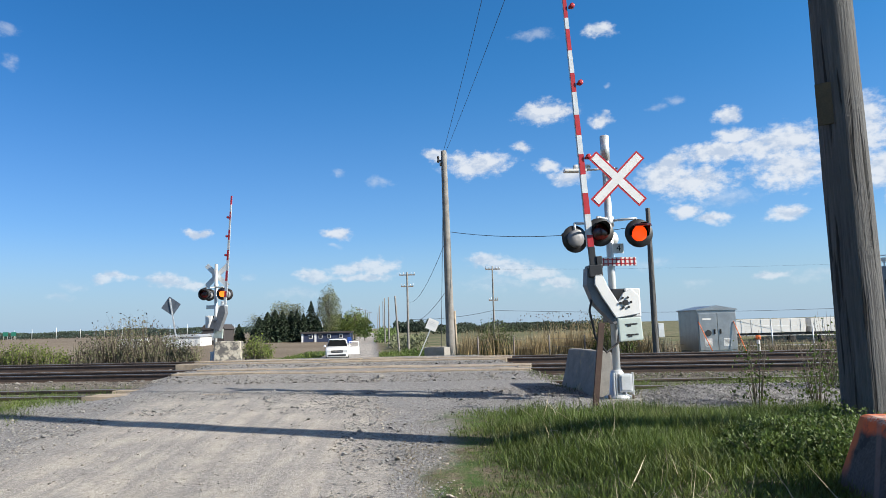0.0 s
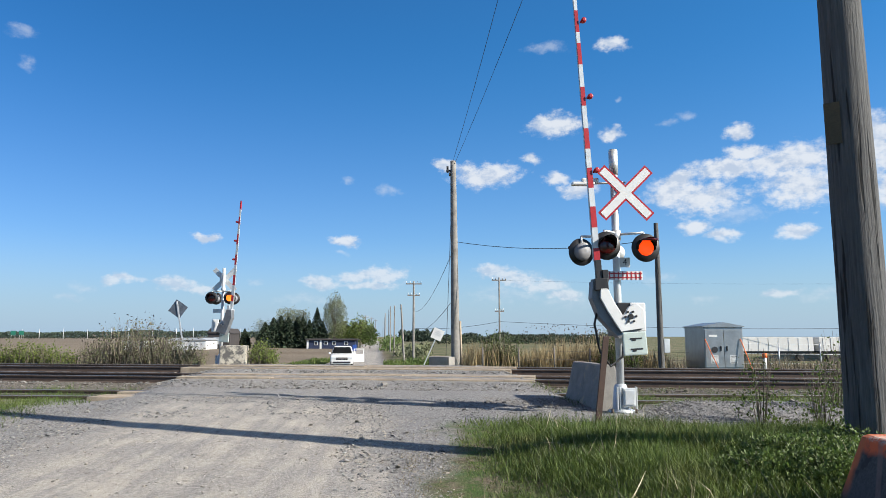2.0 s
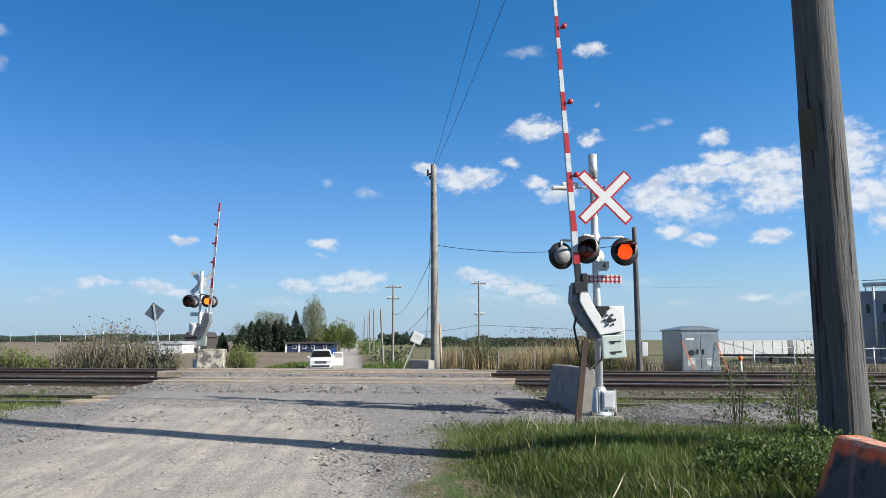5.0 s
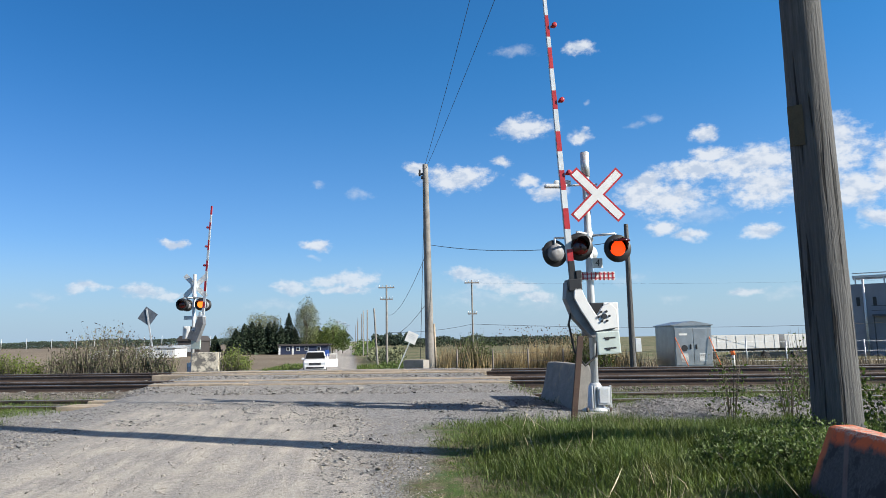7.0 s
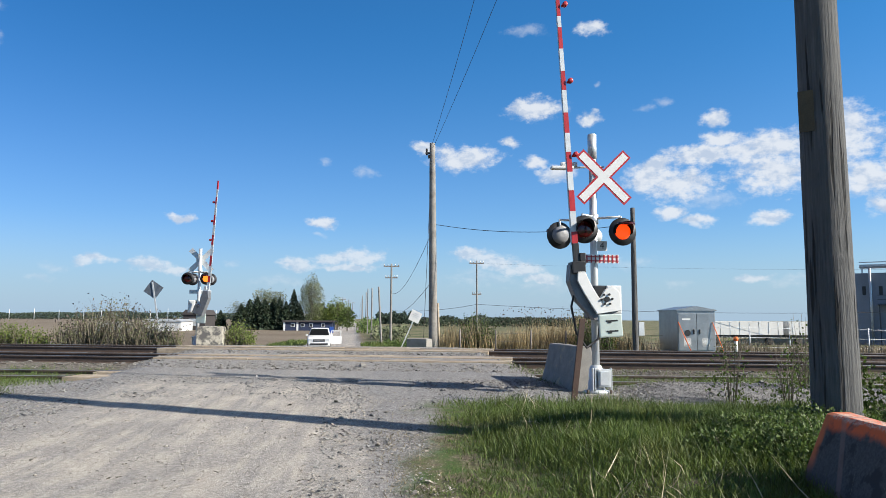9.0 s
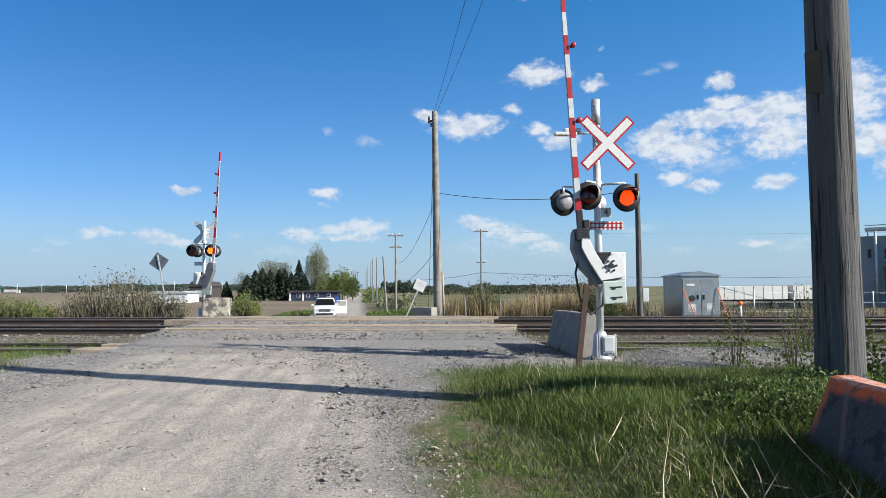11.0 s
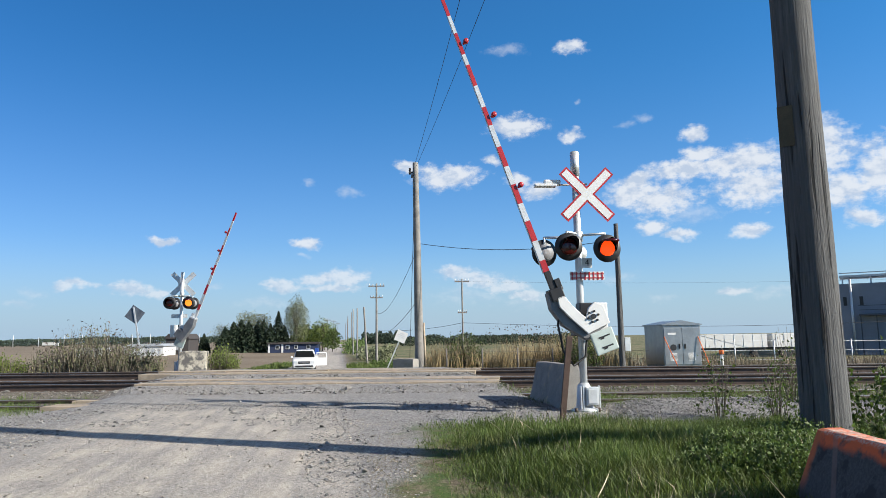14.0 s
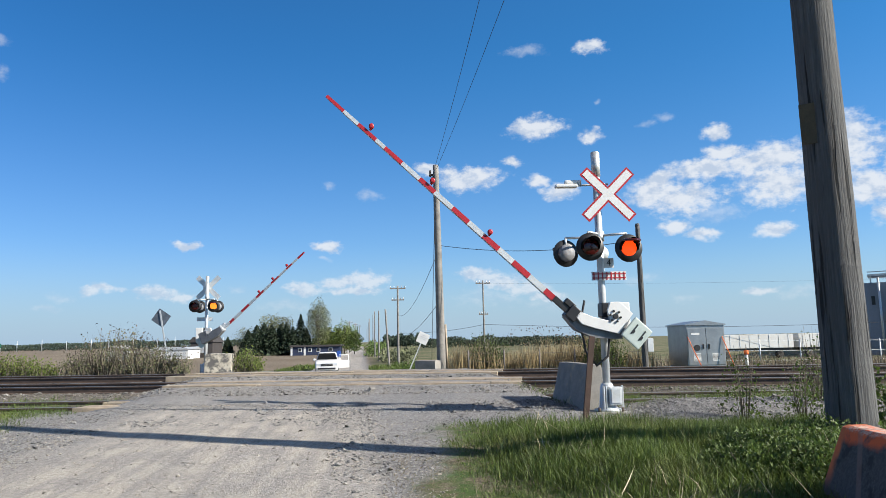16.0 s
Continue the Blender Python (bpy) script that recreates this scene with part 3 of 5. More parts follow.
    pl = part("track_sign", bm, M["white"] if near else M["galv"], t, "white plate with a red railway track symbol" if near else "grey back of small plate")
    if near:
        bm = B()
        for z in (zz - 0.035, zz + 0.035):
            box(bm, -0.19, 0.4, -0.119, -0.112, z - 0.009, z + 0.009)
        for k in range(8):
            x = -0.16 + k * 0.076
            box(bm, x - 0.01, x + 0.01, -0.122, -0.112, zz - 0.068, zz + 0.068)
        part("track_symbol", bm, M["red"], pl)
        bm = B()
        box(bm, 0.02, 0.2, -0.118, -0.11, 2.47, 2.64, 0.003)
        nb = part("number_plate", bm, M["white"], t, "small white plate with a black 4")
        cu = bpy.data.curves.new("numeral", "FONT")
        cu.body, cu.size, cu.extrude, cu.align_x, cu.align_y = "4", 0.16, 0.002, "CENTER", "CENTER"
        cu.materials.append(M["black"])
        tx = new("numeral", cu)
        tx.parent = nb
        tx.matrix_basis = pose(0.11, -0.122, 2.555, 90, 0, 0)
        bm = B()
        lathe(bm, [(0.03, -0.1), (0.12, -0.08), (0.14, 0.0), (0.1, 0.08), (0.02, 0.11)], pose(0.07, 0.16, 2.76, 90, 0, 0), 20)
        part("bell", bm, M["silver"], t, "domed grey signal bell")
        bm = B()
        cyl(bm, (0.2, -0.02, 3.98), (-0.45, -0.02, 3.95), 0.018, seg=8)
        box(bm, -0.75, -0.36, -0.09, 0.06, 3.92, 3.97, 0.015)
        box(bm, -0.58, -0.28, -0.07, 0.04, 3.965, 4.05, 0.03)
        part("flood_lamp", bm, M["white"], t, "small white lamp head on an arm")
    # gate machine
    bm = B()
    box(bm, 0.12, 0.38, -0.3, 0.1, 1.38, 1.86, 0.02)
    mach = part("gate_machine", bm, M["white"], t, "white gate machine cabinet")
    bm = B()
    box(bm, -0.1, 0.3, -0.28, -0.02, 1.62, 1.86, 0.02)
    box(bm, -0.16, 0.16, -0.14, 0.14, 1.3, 1.45, 0.02)
    part("machine_bracket", bm, M["black"], mach)
    return t, shutters


near_gate, near_sh = crossing_signal(pose(4.12, 12.8, 0.0), "silver crossing signal with red and white crossbuck and flashing lamps", 4.54, 3.77,
                                     [(-0.27, -0.35, 2.81), (0.40, -0.35, 2.78)], [(-0.58, 0.12, 2.76)], True)
far_gate, far_sh = crossing_signal(pose(-7.03, 28.5, 0.1, 0, 0, 180), "silver crossing signal seen from behind beyond the tracks", 3.9, 3.45,
                                   [(-0.35, -0.3, 2.7), (0.35, -0.3, 2.7)], [(-0.34, 0.3, 2.7), (0.37, 0.3, 2.7)], False)
near_arm = stripe_arm(near_gate, (0.07, -0.4, 1.62), 1.9, 0.95, 6.09, 0.46, (2.5, 3.8, 5.18), M["black"],
                      (0.97, 1.17, 1.52, 1.88, 2.2, 2.55, 2.88, 3.24, 3.64, 3.98, 4.38, 4.77, 4.97, 5.37, 5.7, 6.09))
far_arm = stripe_arm(far_gate, (-0.2, 0.42, 1.6), -15.0, 0.95, 4.95, 0.28, (2.61, 3.35, 4.1), M["galv"],
                     (0.97, 1.2, 1.6, 2.0, 2.4, 2.8, 3.2, 3.6, 4.0, 4.3, 4.6, 4.95))
NEAR_P, FAR_P = (0.07, -0.4, 1.62), (-0.2, 0.42, 1.6)
for p0, pts in ((near_gate, [(-0.4, -0.3, 1.9), (-0.5, -0.32, 1.5), (-0.4, -0.25, 1.05), (-0.2, -0.15, 0.8), (0.02, -0.1, 0.95), (0.06, -0.12, 1.35)]),):
    tube("cable_loop", pts, 0.02, M["wire"], p0)

# leaning board, barriers and blocks
t = thing("leaning_board", pose(3.38, 11.55, -0.05, -3, 8, 0), "rusty brown board leaning beside the signal mast", "board")
bm = B()
box(bm, -0.045, 0.045, -0.02, 0.02, 0, 1.36, 0.004)
part("board", bm, mat("rusty board", (0.055, 0.032, 0.024), 0.85, 0.0, 6, 0.35, 0.3), t)


def jersey(name, m, length, label, material, h=0.8, top=0.1, base=0.3):
    t = thing(name, m, label, "concrete barrier", "concrete barriers")
    bm = B()
    prof = [(-base, 0), (base, 0), (base * 0.97, 0.1 * h), (base * 0.74, 0.36 * h), (top, h - 0.02), (top - 0.03, h), (-top + 0.03, h), (-top, h - 0.02), (-base * 0.74, 0.36 * h), (-base * 0.97, 0.1 * h)]
    rnd = random.Random(len(label))
    cols = []
    for k in range(9):
        yy = length * k / 8
        cols.append([bm.verts.new((x + rnd.uniform(-0.008, 0.008), yy + rnd.uniform(-0.01, 0.01) * (k in (0, 8)), z + rnd.uniform(-0.008, 0.008))) for x, z in prof])
    n = len(prof)
    for a, b in zip(cols, cols[1:]):
        for i in range(n):
            bm.faces.new((a[i], a[(i + 1) % n], b[(i + 1) % n], b[i]))
    bm.faces.new(cols[0][::-1])
    bm.faces.new(cols[-1])
    bmesh.ops.recalc_face_normals(bm, faces=bm.faces[:])
    part("barrier_body", bm, material, t)
    return t


STAINED_END = mat("pitted concrete", (0.21, 0.2, 0.185), 0.92, 0.0, 5, 0.2, 0.5, 45, (0.34, 0.29, 0.2), (0.55, 0.72))
jersey("concrete_barrier", pose(4.03, 13.1, -0.04, 0, 0, 4.5), 1.8, "grey concrete barrier end beside the signal mast", STAINED_END, 0.84, 0.1, 0.29)


def graffiti():
    m = bpy.data.materials.new("painted concrete")
    m.use_nodes = True
    g = G(m.node_tree)
    b = m.node_tree.nodes["Principled BSDF"]
    co = g.n("TexCoord").outputs["Object"]
    n = g.noise(co, 5.0, 6.0, 0.7)
    f = g.noise(co, 45.0, 4.0, 0.7)
    # near-black body: the shade on the barrier's side is put into its base colour
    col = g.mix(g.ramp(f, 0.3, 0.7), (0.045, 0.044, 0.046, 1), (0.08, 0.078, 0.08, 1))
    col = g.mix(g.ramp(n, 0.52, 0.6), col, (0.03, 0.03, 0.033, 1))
    sep = g.n("SeparateXYZ")
    g.link(co, sep.inputs[0])
    z = g.math("ADD", sep.outputs[2], g.math("MULTIPLY", g.math("SUBTRACT", n, 0.5), 0.12))
    edge = g.ramp(z, 0.66, 0.72)
    col = g.mix(g.math("MULTIPLY", edge, g.ramp(g.noise(co, 9.0), 0.3, 0.55)), col, (0.62, 0.12, 0.04, 1))
    col = g.mix(g.math("MULTIPLY", g.ramp(z, 0.75, 0.79), g.ramp(f, 0.4, 0.6)), col, (0.5, 0.44, 0.36, 1))
    ends = g.math("SUBTRACT", 1.0, g.ramp(g.math("ADD", sep.outputs[1], g.math("MULTIPLY", n, 0.14)), 0.1, 0.17))
    col = g.mix(g.math("MULTIPLY", ends, g.ramp(z, 0.3, 0.5)), col, (0.5, 0.13, 0.05, 1))
    slant = g.math("ABSOLUTE", g.math("SUBTRACT", g.math("SUBTRACT", sep.outputs[1], 0.25), g.math("MULTIPLY", g.math("SUBTRACT", 0.79, sep.outputs[2]), 0.55)))
    stroke = g.math("SUBTRACT", 1.0, g.ramp(slant, 0.02, 0.045))
    col = g.mix(g.math("MULTIPLY", stroke, 0.45), col, (0.22, 0.15, 0.13, 1))
    g.link(col, b.inputs["Base Color"])
    b.inputs["Roughness"].default_value = 0.95
    bp = g.n("Bump")
    bp.inputs["Strength"].default_value = 0.5
    g.link(f, bp.inputs["Height"])
    g.link(bp.outputs[0], b.inputs["Normal"])
    return m


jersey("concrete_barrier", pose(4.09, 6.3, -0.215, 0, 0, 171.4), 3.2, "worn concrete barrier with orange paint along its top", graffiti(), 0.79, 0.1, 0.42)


def block(name, x0, x1, y0, y1, z0, z1, turn, label, material):
    t = thing(name, pose((x0 + x1) / 2, (y0 + y1) / 2, z0, 0, 0, turn), label, "concrete block", "concrete blocks")
    bm = B()
    w, d, h = (x1 - x0) / 2, (y1 - y0) / 2, z1 - z0
    box(bm, -w, w, -d, d, 0, h)
    bmesh.ops.subdivide_edges(bm, edges=bm.edges[:], cuts=5, use_grid_fill=True)
    for v in bm.verts:
        k = noise.noise(v.co * 3 + Vector((x0, y0, 0))) * 0.03
        edge = (abs(v.co.x) > w * 0.98) + (abs(v.co.y) > d * 0.98) + (v.co.z > h * 0.98)
        v.co *= 1 + k - 0.012 * max(0, edge - 1)
    part("block_body", bm, material, t)
    return t


block("concrete_block", -6.95, -5.97, 28.0, 28.7, -0.1, 0.95, 4, "old stained concrete block beside the far signal", M["old_conc"])
block("concrete_block", 1.3, 2.25, 31.0, 31.7, -0.4, 0.42, -25, "grey concrete block at the foot of the pole", M["concrete"])
block("concrete_block", -10.7, -7.12, 13.3, 13.9, -0.1, 0.42, 0, "long pale concrete block stained with yellow and rust", mat("stained concrete", (0.48, 0.45, 0.39), 0.9, 0, 2.5, 0.2, 0.4, 30, (0.5, 0.3, 0.13), (0.5, 0.62)))


# ---- poles and wires ----
PALE_POLE = mat("pale weathered pole", (0.2, 0.188, 0.172), 0.9, 0.0, 3, 0.3, 0.4, 40, (0.13, 0.12, 0.11), (0.5, 0.7))


def wood_pole(x, y, z0, z1, r0, r1, label, lean=(0.0, 0.0), category="utility pole"):
    t = thing("utility_pole", pose(x, y, z0), label, category, "utility poles")
    bm = B()
    n, seg = 14, 20 if r0 > 0.2 else 12
    rings = []
    for i in range(n + 1):
        f = i / n
        r = r0 + (r1 - r0) * f
        h = (z1 - z0) * f
        rings.append([bm.verts.new((lean[0] * f + r * math.cos(2 * math.pi * k / seg) * (1 + 0.03 * noise.noise((k * 1.3, h, x))), lean[1] * f + r * math.sin(2 * math.pi * k / seg) * (1 + 0.03 * noise.noise((k * 1.3, h, x))), h)) for k in range(seg)])
    for a, b in zip(rings, rings[1:]):
        for k in range(seg):
            bm.faces.new((a[k], a[(k + 1) % seg], b[(k + 1) % seg], b[k])).smooth = True
    bm.faces.new(rings[-1])
    part("pole", bm, POLE if r0 > 0.22 or "dark" in label else PALE_POLE, t)
    return t


def pole_material():
    m = bpy.data.materials.new("split grey pole wood")
    m.use_nodes = True
    g = G(m.node_tree)
    b = m.node_tree.nodes["Principled BSDF"]
    co = g.n("TexCoord").outputs["Object"]
    mp = g.n("Mapping")
    g.link(co, mp.inputs[0])
    mp.inputs["Scale"].default_value = (1, 1, 0.04)
    grain = g.noise(mp.outputs[0], 38.0, 6.0, 0.7)
    crack = g.ramp(g.noise(mp.outputs[0], 17.0, 3.0, 0.5), 0.36, 0.42)
    big = g.noise(co, 1.2, 5.0, 0.6)
    col = g.mix(g.ramp(grain, 0.25, 0.75), (0.045, 0.045, 0.047, 1), (0.14, 0.138, 0.134, 1))
    col = g.mix(g.ramp(big, 0.4, 0.7), col, (0.085, 0.084, 0.084, 1))
    col = g.mix(crack, (0.018, 0.018, 0.018, 1), col)
    g.link(col, b.inputs["Base Color"])
    b.inputs["Roughness"].default_value = 0.95
    bp = g.n("Bump")
    bp.inputs["Strength"].default_value = 0.8
    bp.inputs["Distance"].default_value = 0.03
    g.link(g.math("ADD", grain, crack), bp.inputs["Height"])
    g.link(bp.outputs[0], b.inputs["Normal"])
    return m


POLE = pole_material()
big_pole = wood_pole(5.27, 8.1, -0.35, 10.5, 0.243, 0.17, "thick split grey wooden utility pole standing in weeds")
bm = B()
box(bm, -0.2, -0.05, -0.222, -0.208, 3.65, 4.1, 0.003, pose(0, 0, 0, 0, 0, -38))
part("tag_plate", bm, mat("brass tag", (0.08, 0.062, 0.035), 0.8, 0.0), big_pole, "small weathered metal tag")

p1 = wood_pole(2.42, 32.0, -0.6, 9.4, 0.21, 0.13, "tall bare wooden utility pole beside the crossing", (-0.1, 0))
bm = B()
box(bm, -0.42, -0.02, -0.05, 0.05, 9.5, 9.58, 0.01)
cyl(bm, (-0.36, 0, 9.45), (-0.36, 0, 9.75), 0.05, seg=10)
box(bm, -0.3, -0.12, -0.08, 0.08, 9.3, 9.45, 0.02)
part("pole_bracket", bm, M["wire"], p1)
bm = B()
cyl(bm, (0.3, 0.3, 0), (0.22, 0.3, 2.6), 0.05, seg=8)
part("guard_stub", bm, M["plank"], p1)
tp = wood_pole(10.33, 28.0, -0.1, 5.85, 0.13, 0.09, "slim dark pole beside the signal cabinet", (0.0, 0))
bm = B()
box(bm, 0.1, 0.34, -0.1, 0.1, 0.75, 1.3, 0.02)
part("meter_box", bm, M["silver"], tp)


def cross_pole(x, y, z0, z1, arms, label, r=0.14, lean=(0, 0)):
    t = wood_pole(x, y, z0, z1, r, r * 0.7, label, lean)
    for z, w in arms:
        bm = B()
        box(bm, -w, w, -0.06, 0.06, z - z0 - 0.06, z - z0 + 0.06, 0.01)
        part("cross_arm", bm, M["wood"], t)
        for s in (-0.9, -0.45, 0.5, 0.9):
            bm = B()
            cyl(bm, (w * s, 0, z - z0 + 0.06), (w * s, 0, z - z0 + 0.3), 0.05, 0.03, 8)
            part("insulator", bm, M["galv"], t)
    return t


cross_pole(0.29, 78.0, -1.4, 7.5, [(7.2, 0.9), (5.9, 0.7)], "wooden pole with two cross arms along the road")
cross_pole(9.65, 75.0, -1.4, 7.7, [(7.4, 0.8), (4.0, 0.5)], "slim pole with short cross arm in the field", 0.11)
for y, dx, ht in ((70, 0.5, 5.6), (95, 0.1, 6.6), (120, 0.0, 7.6), (150, 0.2, 8.2), (185, -0.2, 8.6), (230, 0.1, 9.0), (290, 0, 9.0)):
    wood_pole(2.9 - 0.057 * y + dx, y, -1.4, -1.1 + ht, 0.115, 0.08, "plain wooden pole along the far road", (-0.35 if y == 70 else 0.0, 0))
for y, ht in ((170, 7.6), (225, 8.6), (290, 9.5)):
    cross_pole(-5.2 - 0.04 * y, y, -1.4, -1.1 + ht, [(-1.6 + ht, 0.8)], "wooden pole with a cross arm along the far road", 0.13)


def wire(p, q, drop, r, name="overhead_wire"):
    t = thing(name, pose(0, 0, 0), "thin black overhead cable between poles", "cable", "overhead cables")
    tube("cable", sag(p, q, drop), r, M["wire"], t, 1)


wire((2.3, 32, 9.35), (3.9, -8, 14.6), 0.8, 0.008)
wire((2.35, 32, 9.2), (5.6, -8, 14.4), 0.8, 0.008)
wire((2.35, 32, 5.3), (0.29, 78, 4.2), 1.0, 0.013)
wire((2.35, 32, 3.0), (0.29, 78, 2.1), 0.7, 0.013)
wire((2.3, 32, 9.0), (2.0, 33.0, -0.3), 0.0, 0.012)
wire((2.5, 32, 5.6), (10.3, 28, 5.2), 0.35, 0.014)
wire((0.29, 78, 2.2), (9.65, 75, 2.9), 0.3, 0.02)
wire((9.65, 75, 2.9), (60, 68, 2.5), 0.6, 0.02)
wire((9.65, 75, 7.4), (70, 60, 6.6), 0.5, 0.006)


# ---- scattered growth and stones ----
rng = np.random.default_rng(7)


def ground_z(x, y):
    return height(x, y)


def shapes(name, base_v, base_f, pos, scale, mats3, material, label="", category="", kind="stuff", parent=None):
    """Many copies of one small shape joined into one mesh."""
    base_v = np.asarray(base_v, float)
    n, k = len(pos), len(base_v)
    v = np.einsum("nij,nkj->nki", mats3, base_v[None] * scale[:, None, :]) + pos[:, None, :]
    f = (np.arange(n)[:, None, None] * k + np.asarray(base_f)[None]).reshape(-1, len(base_f[0]))
    ob = raw(name, v.reshape(-1, 3).tolist(), f.tolist(), material, parent)
    if label:
        tagged(ob, label, category, kind=kind)
    return ob


def turns(n, tilt=0.4, full=False):
    a = rng.uniform(0, 2 * np.pi, n)
    b = rng.uniform(0, np.pi, n) if full else rng.normal(0, tilt, n)
    c = rng.uniform(0, 2 * np.pi, n) if full else rng.normal(0, tilt, n)
    ca, sa, cb, sb, cc, sc = np.cos(a), np.sin(a), np.cos(b), np.sin(b), np.cos(c), np.sin(c)
    z, o = np.zeros(n), np.ones(n)
    Rz = np.stack([ca, -sa, z, sa, ca, z, z, z, o], -1).reshape(n, 3, 3)
    Rx = np.stack([o, z, z, z, cb, -sb, z, sb, cb], -1).reshape(n, 3, 3)
    Ry = np.stack([cc, z, sc, z, o, z, -sc, z, cc], -1).reshape(n, 3, 3)
    return Rz @ Rx @ Ry


ROCK_V = [(1, 0, 0), (-1, 0, 0), (0, 1, 0), (0, -1, 0), (0, 0, 0.8), (0, 0, -0.8), (0.6, 0.6, 0.4), (-0.6, 0.5, 0.45), (-0.5, -0.6, 0.4), (0.6, -0.6, 0.45)]
ROCK_F = [(0, 6, 4), (6, 2, 4), (2, 7, 4), (7, 1, 4), (1, 8, 4), (8, 3, 4), (3, 9, 4), (9, 0, 4), (6, 0, 2), (7, 2, 1), (8, 1, 3), (9, 3, 0)]
BLADE_V = [(-1, 0, 0), (1, 0, 0), (0.8, 0.1, 0.5), (-0.8, 0.1, 0.5), (0, 0.42, 0.95)]
BLADE_F = [(0, 1, 2), (0, 2, 3), (3, 2, 4)]
LEAF_V = [(0, 0, 0), (0.5, 0.5, 0.1), (0, 1, 0), (-0.5, 0.5, 0.1)]
LEAF_F = [(0, 1, 2, 3)]


def clumpy(x, y, f=1.0, seed=0.0):
    return np.array([noise.noise((a * f, b * f, seed)) for a, b in zip(x, y)])


def stones(name, n, xr, yr, size, material, label, keep=None, category="gravel"):
    x, y = rng.uniform(*xr, n), rng.uniform(*yr, n)
    if keep is not None:
        ok = keep(x, y)
        x, y = x[ok], y[ok]
    s = size * rng.lognormal(0, 0.45, len(x))
    z = ground_z(x, y) + s * 0.15
    sc = np.stack([s * rng.uniform(0.7, 1.3, len(x)), s * rng.uniform(0.7, 1.3, len(x)), s * rng.uniform(0.5, 0.9, len(x))], -1)
    return shapes(name, ROCK_V, ROCK_F, np.stack([x, y, z], -1), sc, turns(len(x), 0.3), material, label, category)


def road_x(x, y):
    return x + 0.057 * y


def keep_road(x, y):
    r = road_x(x, y)
    p = np.where(r > 0.2, 0.9, np.where(r < -3.4, 0.8, 0.2)) * np.clip(1.5 - y / 14, 0.12, 1)
    return (r > -5.2) & (r < 1.6) & (rng.uniform(size=len(x)) < p) & (y < 14)


stones("road_gravel", 30000, (-6, 3), (3.5, 14), 0.008, M["stone"], "loose grey gravel stones on the road", keep_road)
M["grit"] = mat("grey shoulder stones", (0.22, 0.216, 0.216), 0.95, 0.0, 8, 0.3, 0.2, 60, None, (0, 0), True)


def keep_shoulder(x, y):
    r = road_x(x, y)
    return (((r > 0.3) & (r < 1.15 + 0.1 * np.maximum(y - 5, 0))) | ((r > -5.4) & (r < -3.5)) | (y - TRACK * x > 12.2)) & (y - TRACK * x < 15.0) & (clumpy(x, y, 0.8, 21.0) > -0.25)


stones("mound_gravel", 30000, (3.0, 11.5), (10.5, 15.0), 0.011, M["grit"], "fine blue-grey crushed stone heaped round the signal mast", lambda x, y: (y - TRACK * x > 12.3) & (y - TRACK * x < 15.2))
stones("shoulder_gravel", 40000, (-8, 4), (5, 16), 0.0105, M["grit"], "coarse grey gravel along the road shoulders", keep_shoulder)
stones("road_gravel", 420, (-5, 2), (3.5, 13), 0.017, M["stone"], "loose larger gravel stones on the road", keep_road)


def keep_ballast(x, y):
    s = y - TRACK * x
    r = road_x(x, y)
    cross = (r > -4.2) & (r < 4.3)
    main = (s > 16.7) & (s < 26.6)
    patch = (s > 12.6) & (s < 15.2) & (r > 2.8) & (x < 11) & (rng.uniform(size=len(x)) < 0.35)
    between = cross & (((s > 16.5) & (s < 17.6)) | ((s > 20.5) & (s < 21.3)))
    return (main & ~cross) | patch | between


stones("track_ballast", 130000, (-22, 18), (12, 30), 0.017, M["ballast"], "grey crushed stone ballast along the tracks", keep_ballast, "ballast")


def grass(name, n, xr, yr, h, keep, material, label, lean=0.45, w=0.0034, shape=None):
    x, y = rng.uniform(*xr, n), rng.uniform(*yr, n)
    ok = keep(x, y)
    x, y = x[ok], y[ok]
    hh = h * rng.uniform(0.45, 1.25, len(x)) * (1 + 0.6 * clumpy(x, y, 0.9, 3.0)) * (shape(x, y) if shape else 1.0)
    sc = np.stack([np.full(len(x), w) * rng.uniform(0.7, 1.6, len(x)), hh, hh], -1)
    return shapes(name, BLADE_V, BLADE_F, np.stack([x, y, ground_z(x, y) - 0.01], -1), sc, turns(len(x), lean), material, label, "grass")


def keep_right(x, y):
    r = road_x(x, y)
    s = y - TRACK * x
    edge = 1.15 + 0.12 * np.maximum(y - 5, 0) + 0.5 * clumpy(x, y, 0.8, 1.0)
    dens = np.clip((r - edge) / 1.2, 0, 1) * np.clip((12.4 - s + 0.6 * clumpy(x, y, 1.1, 8.0)) / 0.5, 0, 1)
    return rng.uniform(size=len(x)) < dens * np.clip(0.75 + 0.8 * clumpy(x, y, 1.3, 4.0), 0.15, 1)


grass("verge_grass", 250000, (0.8, 6.5), (2.6, 12.8), 0.125, keep_right, M["grass"], "fresh green grass on the road verge", shape=lambda x, y: 0.45 + 1.1 * sstep(1.4, 3.6, road_x(x, y)) * (0.5 + 0.5 * sstep(5, 9, y)))
grass("tall_grass", 16000, (1.6, 6.5), (8.2, 12.2), 0.2, lambda x, y: keep_right(x, y) & (road_x(x, y) > 2.0), M["grass"], "taller green grass by the signal mast", 0.25)
grass("verge_grass", 9000, (5, 12), (6, 13), 0.3, keep_right, M["grass"], "fresh green grass behind the pole")


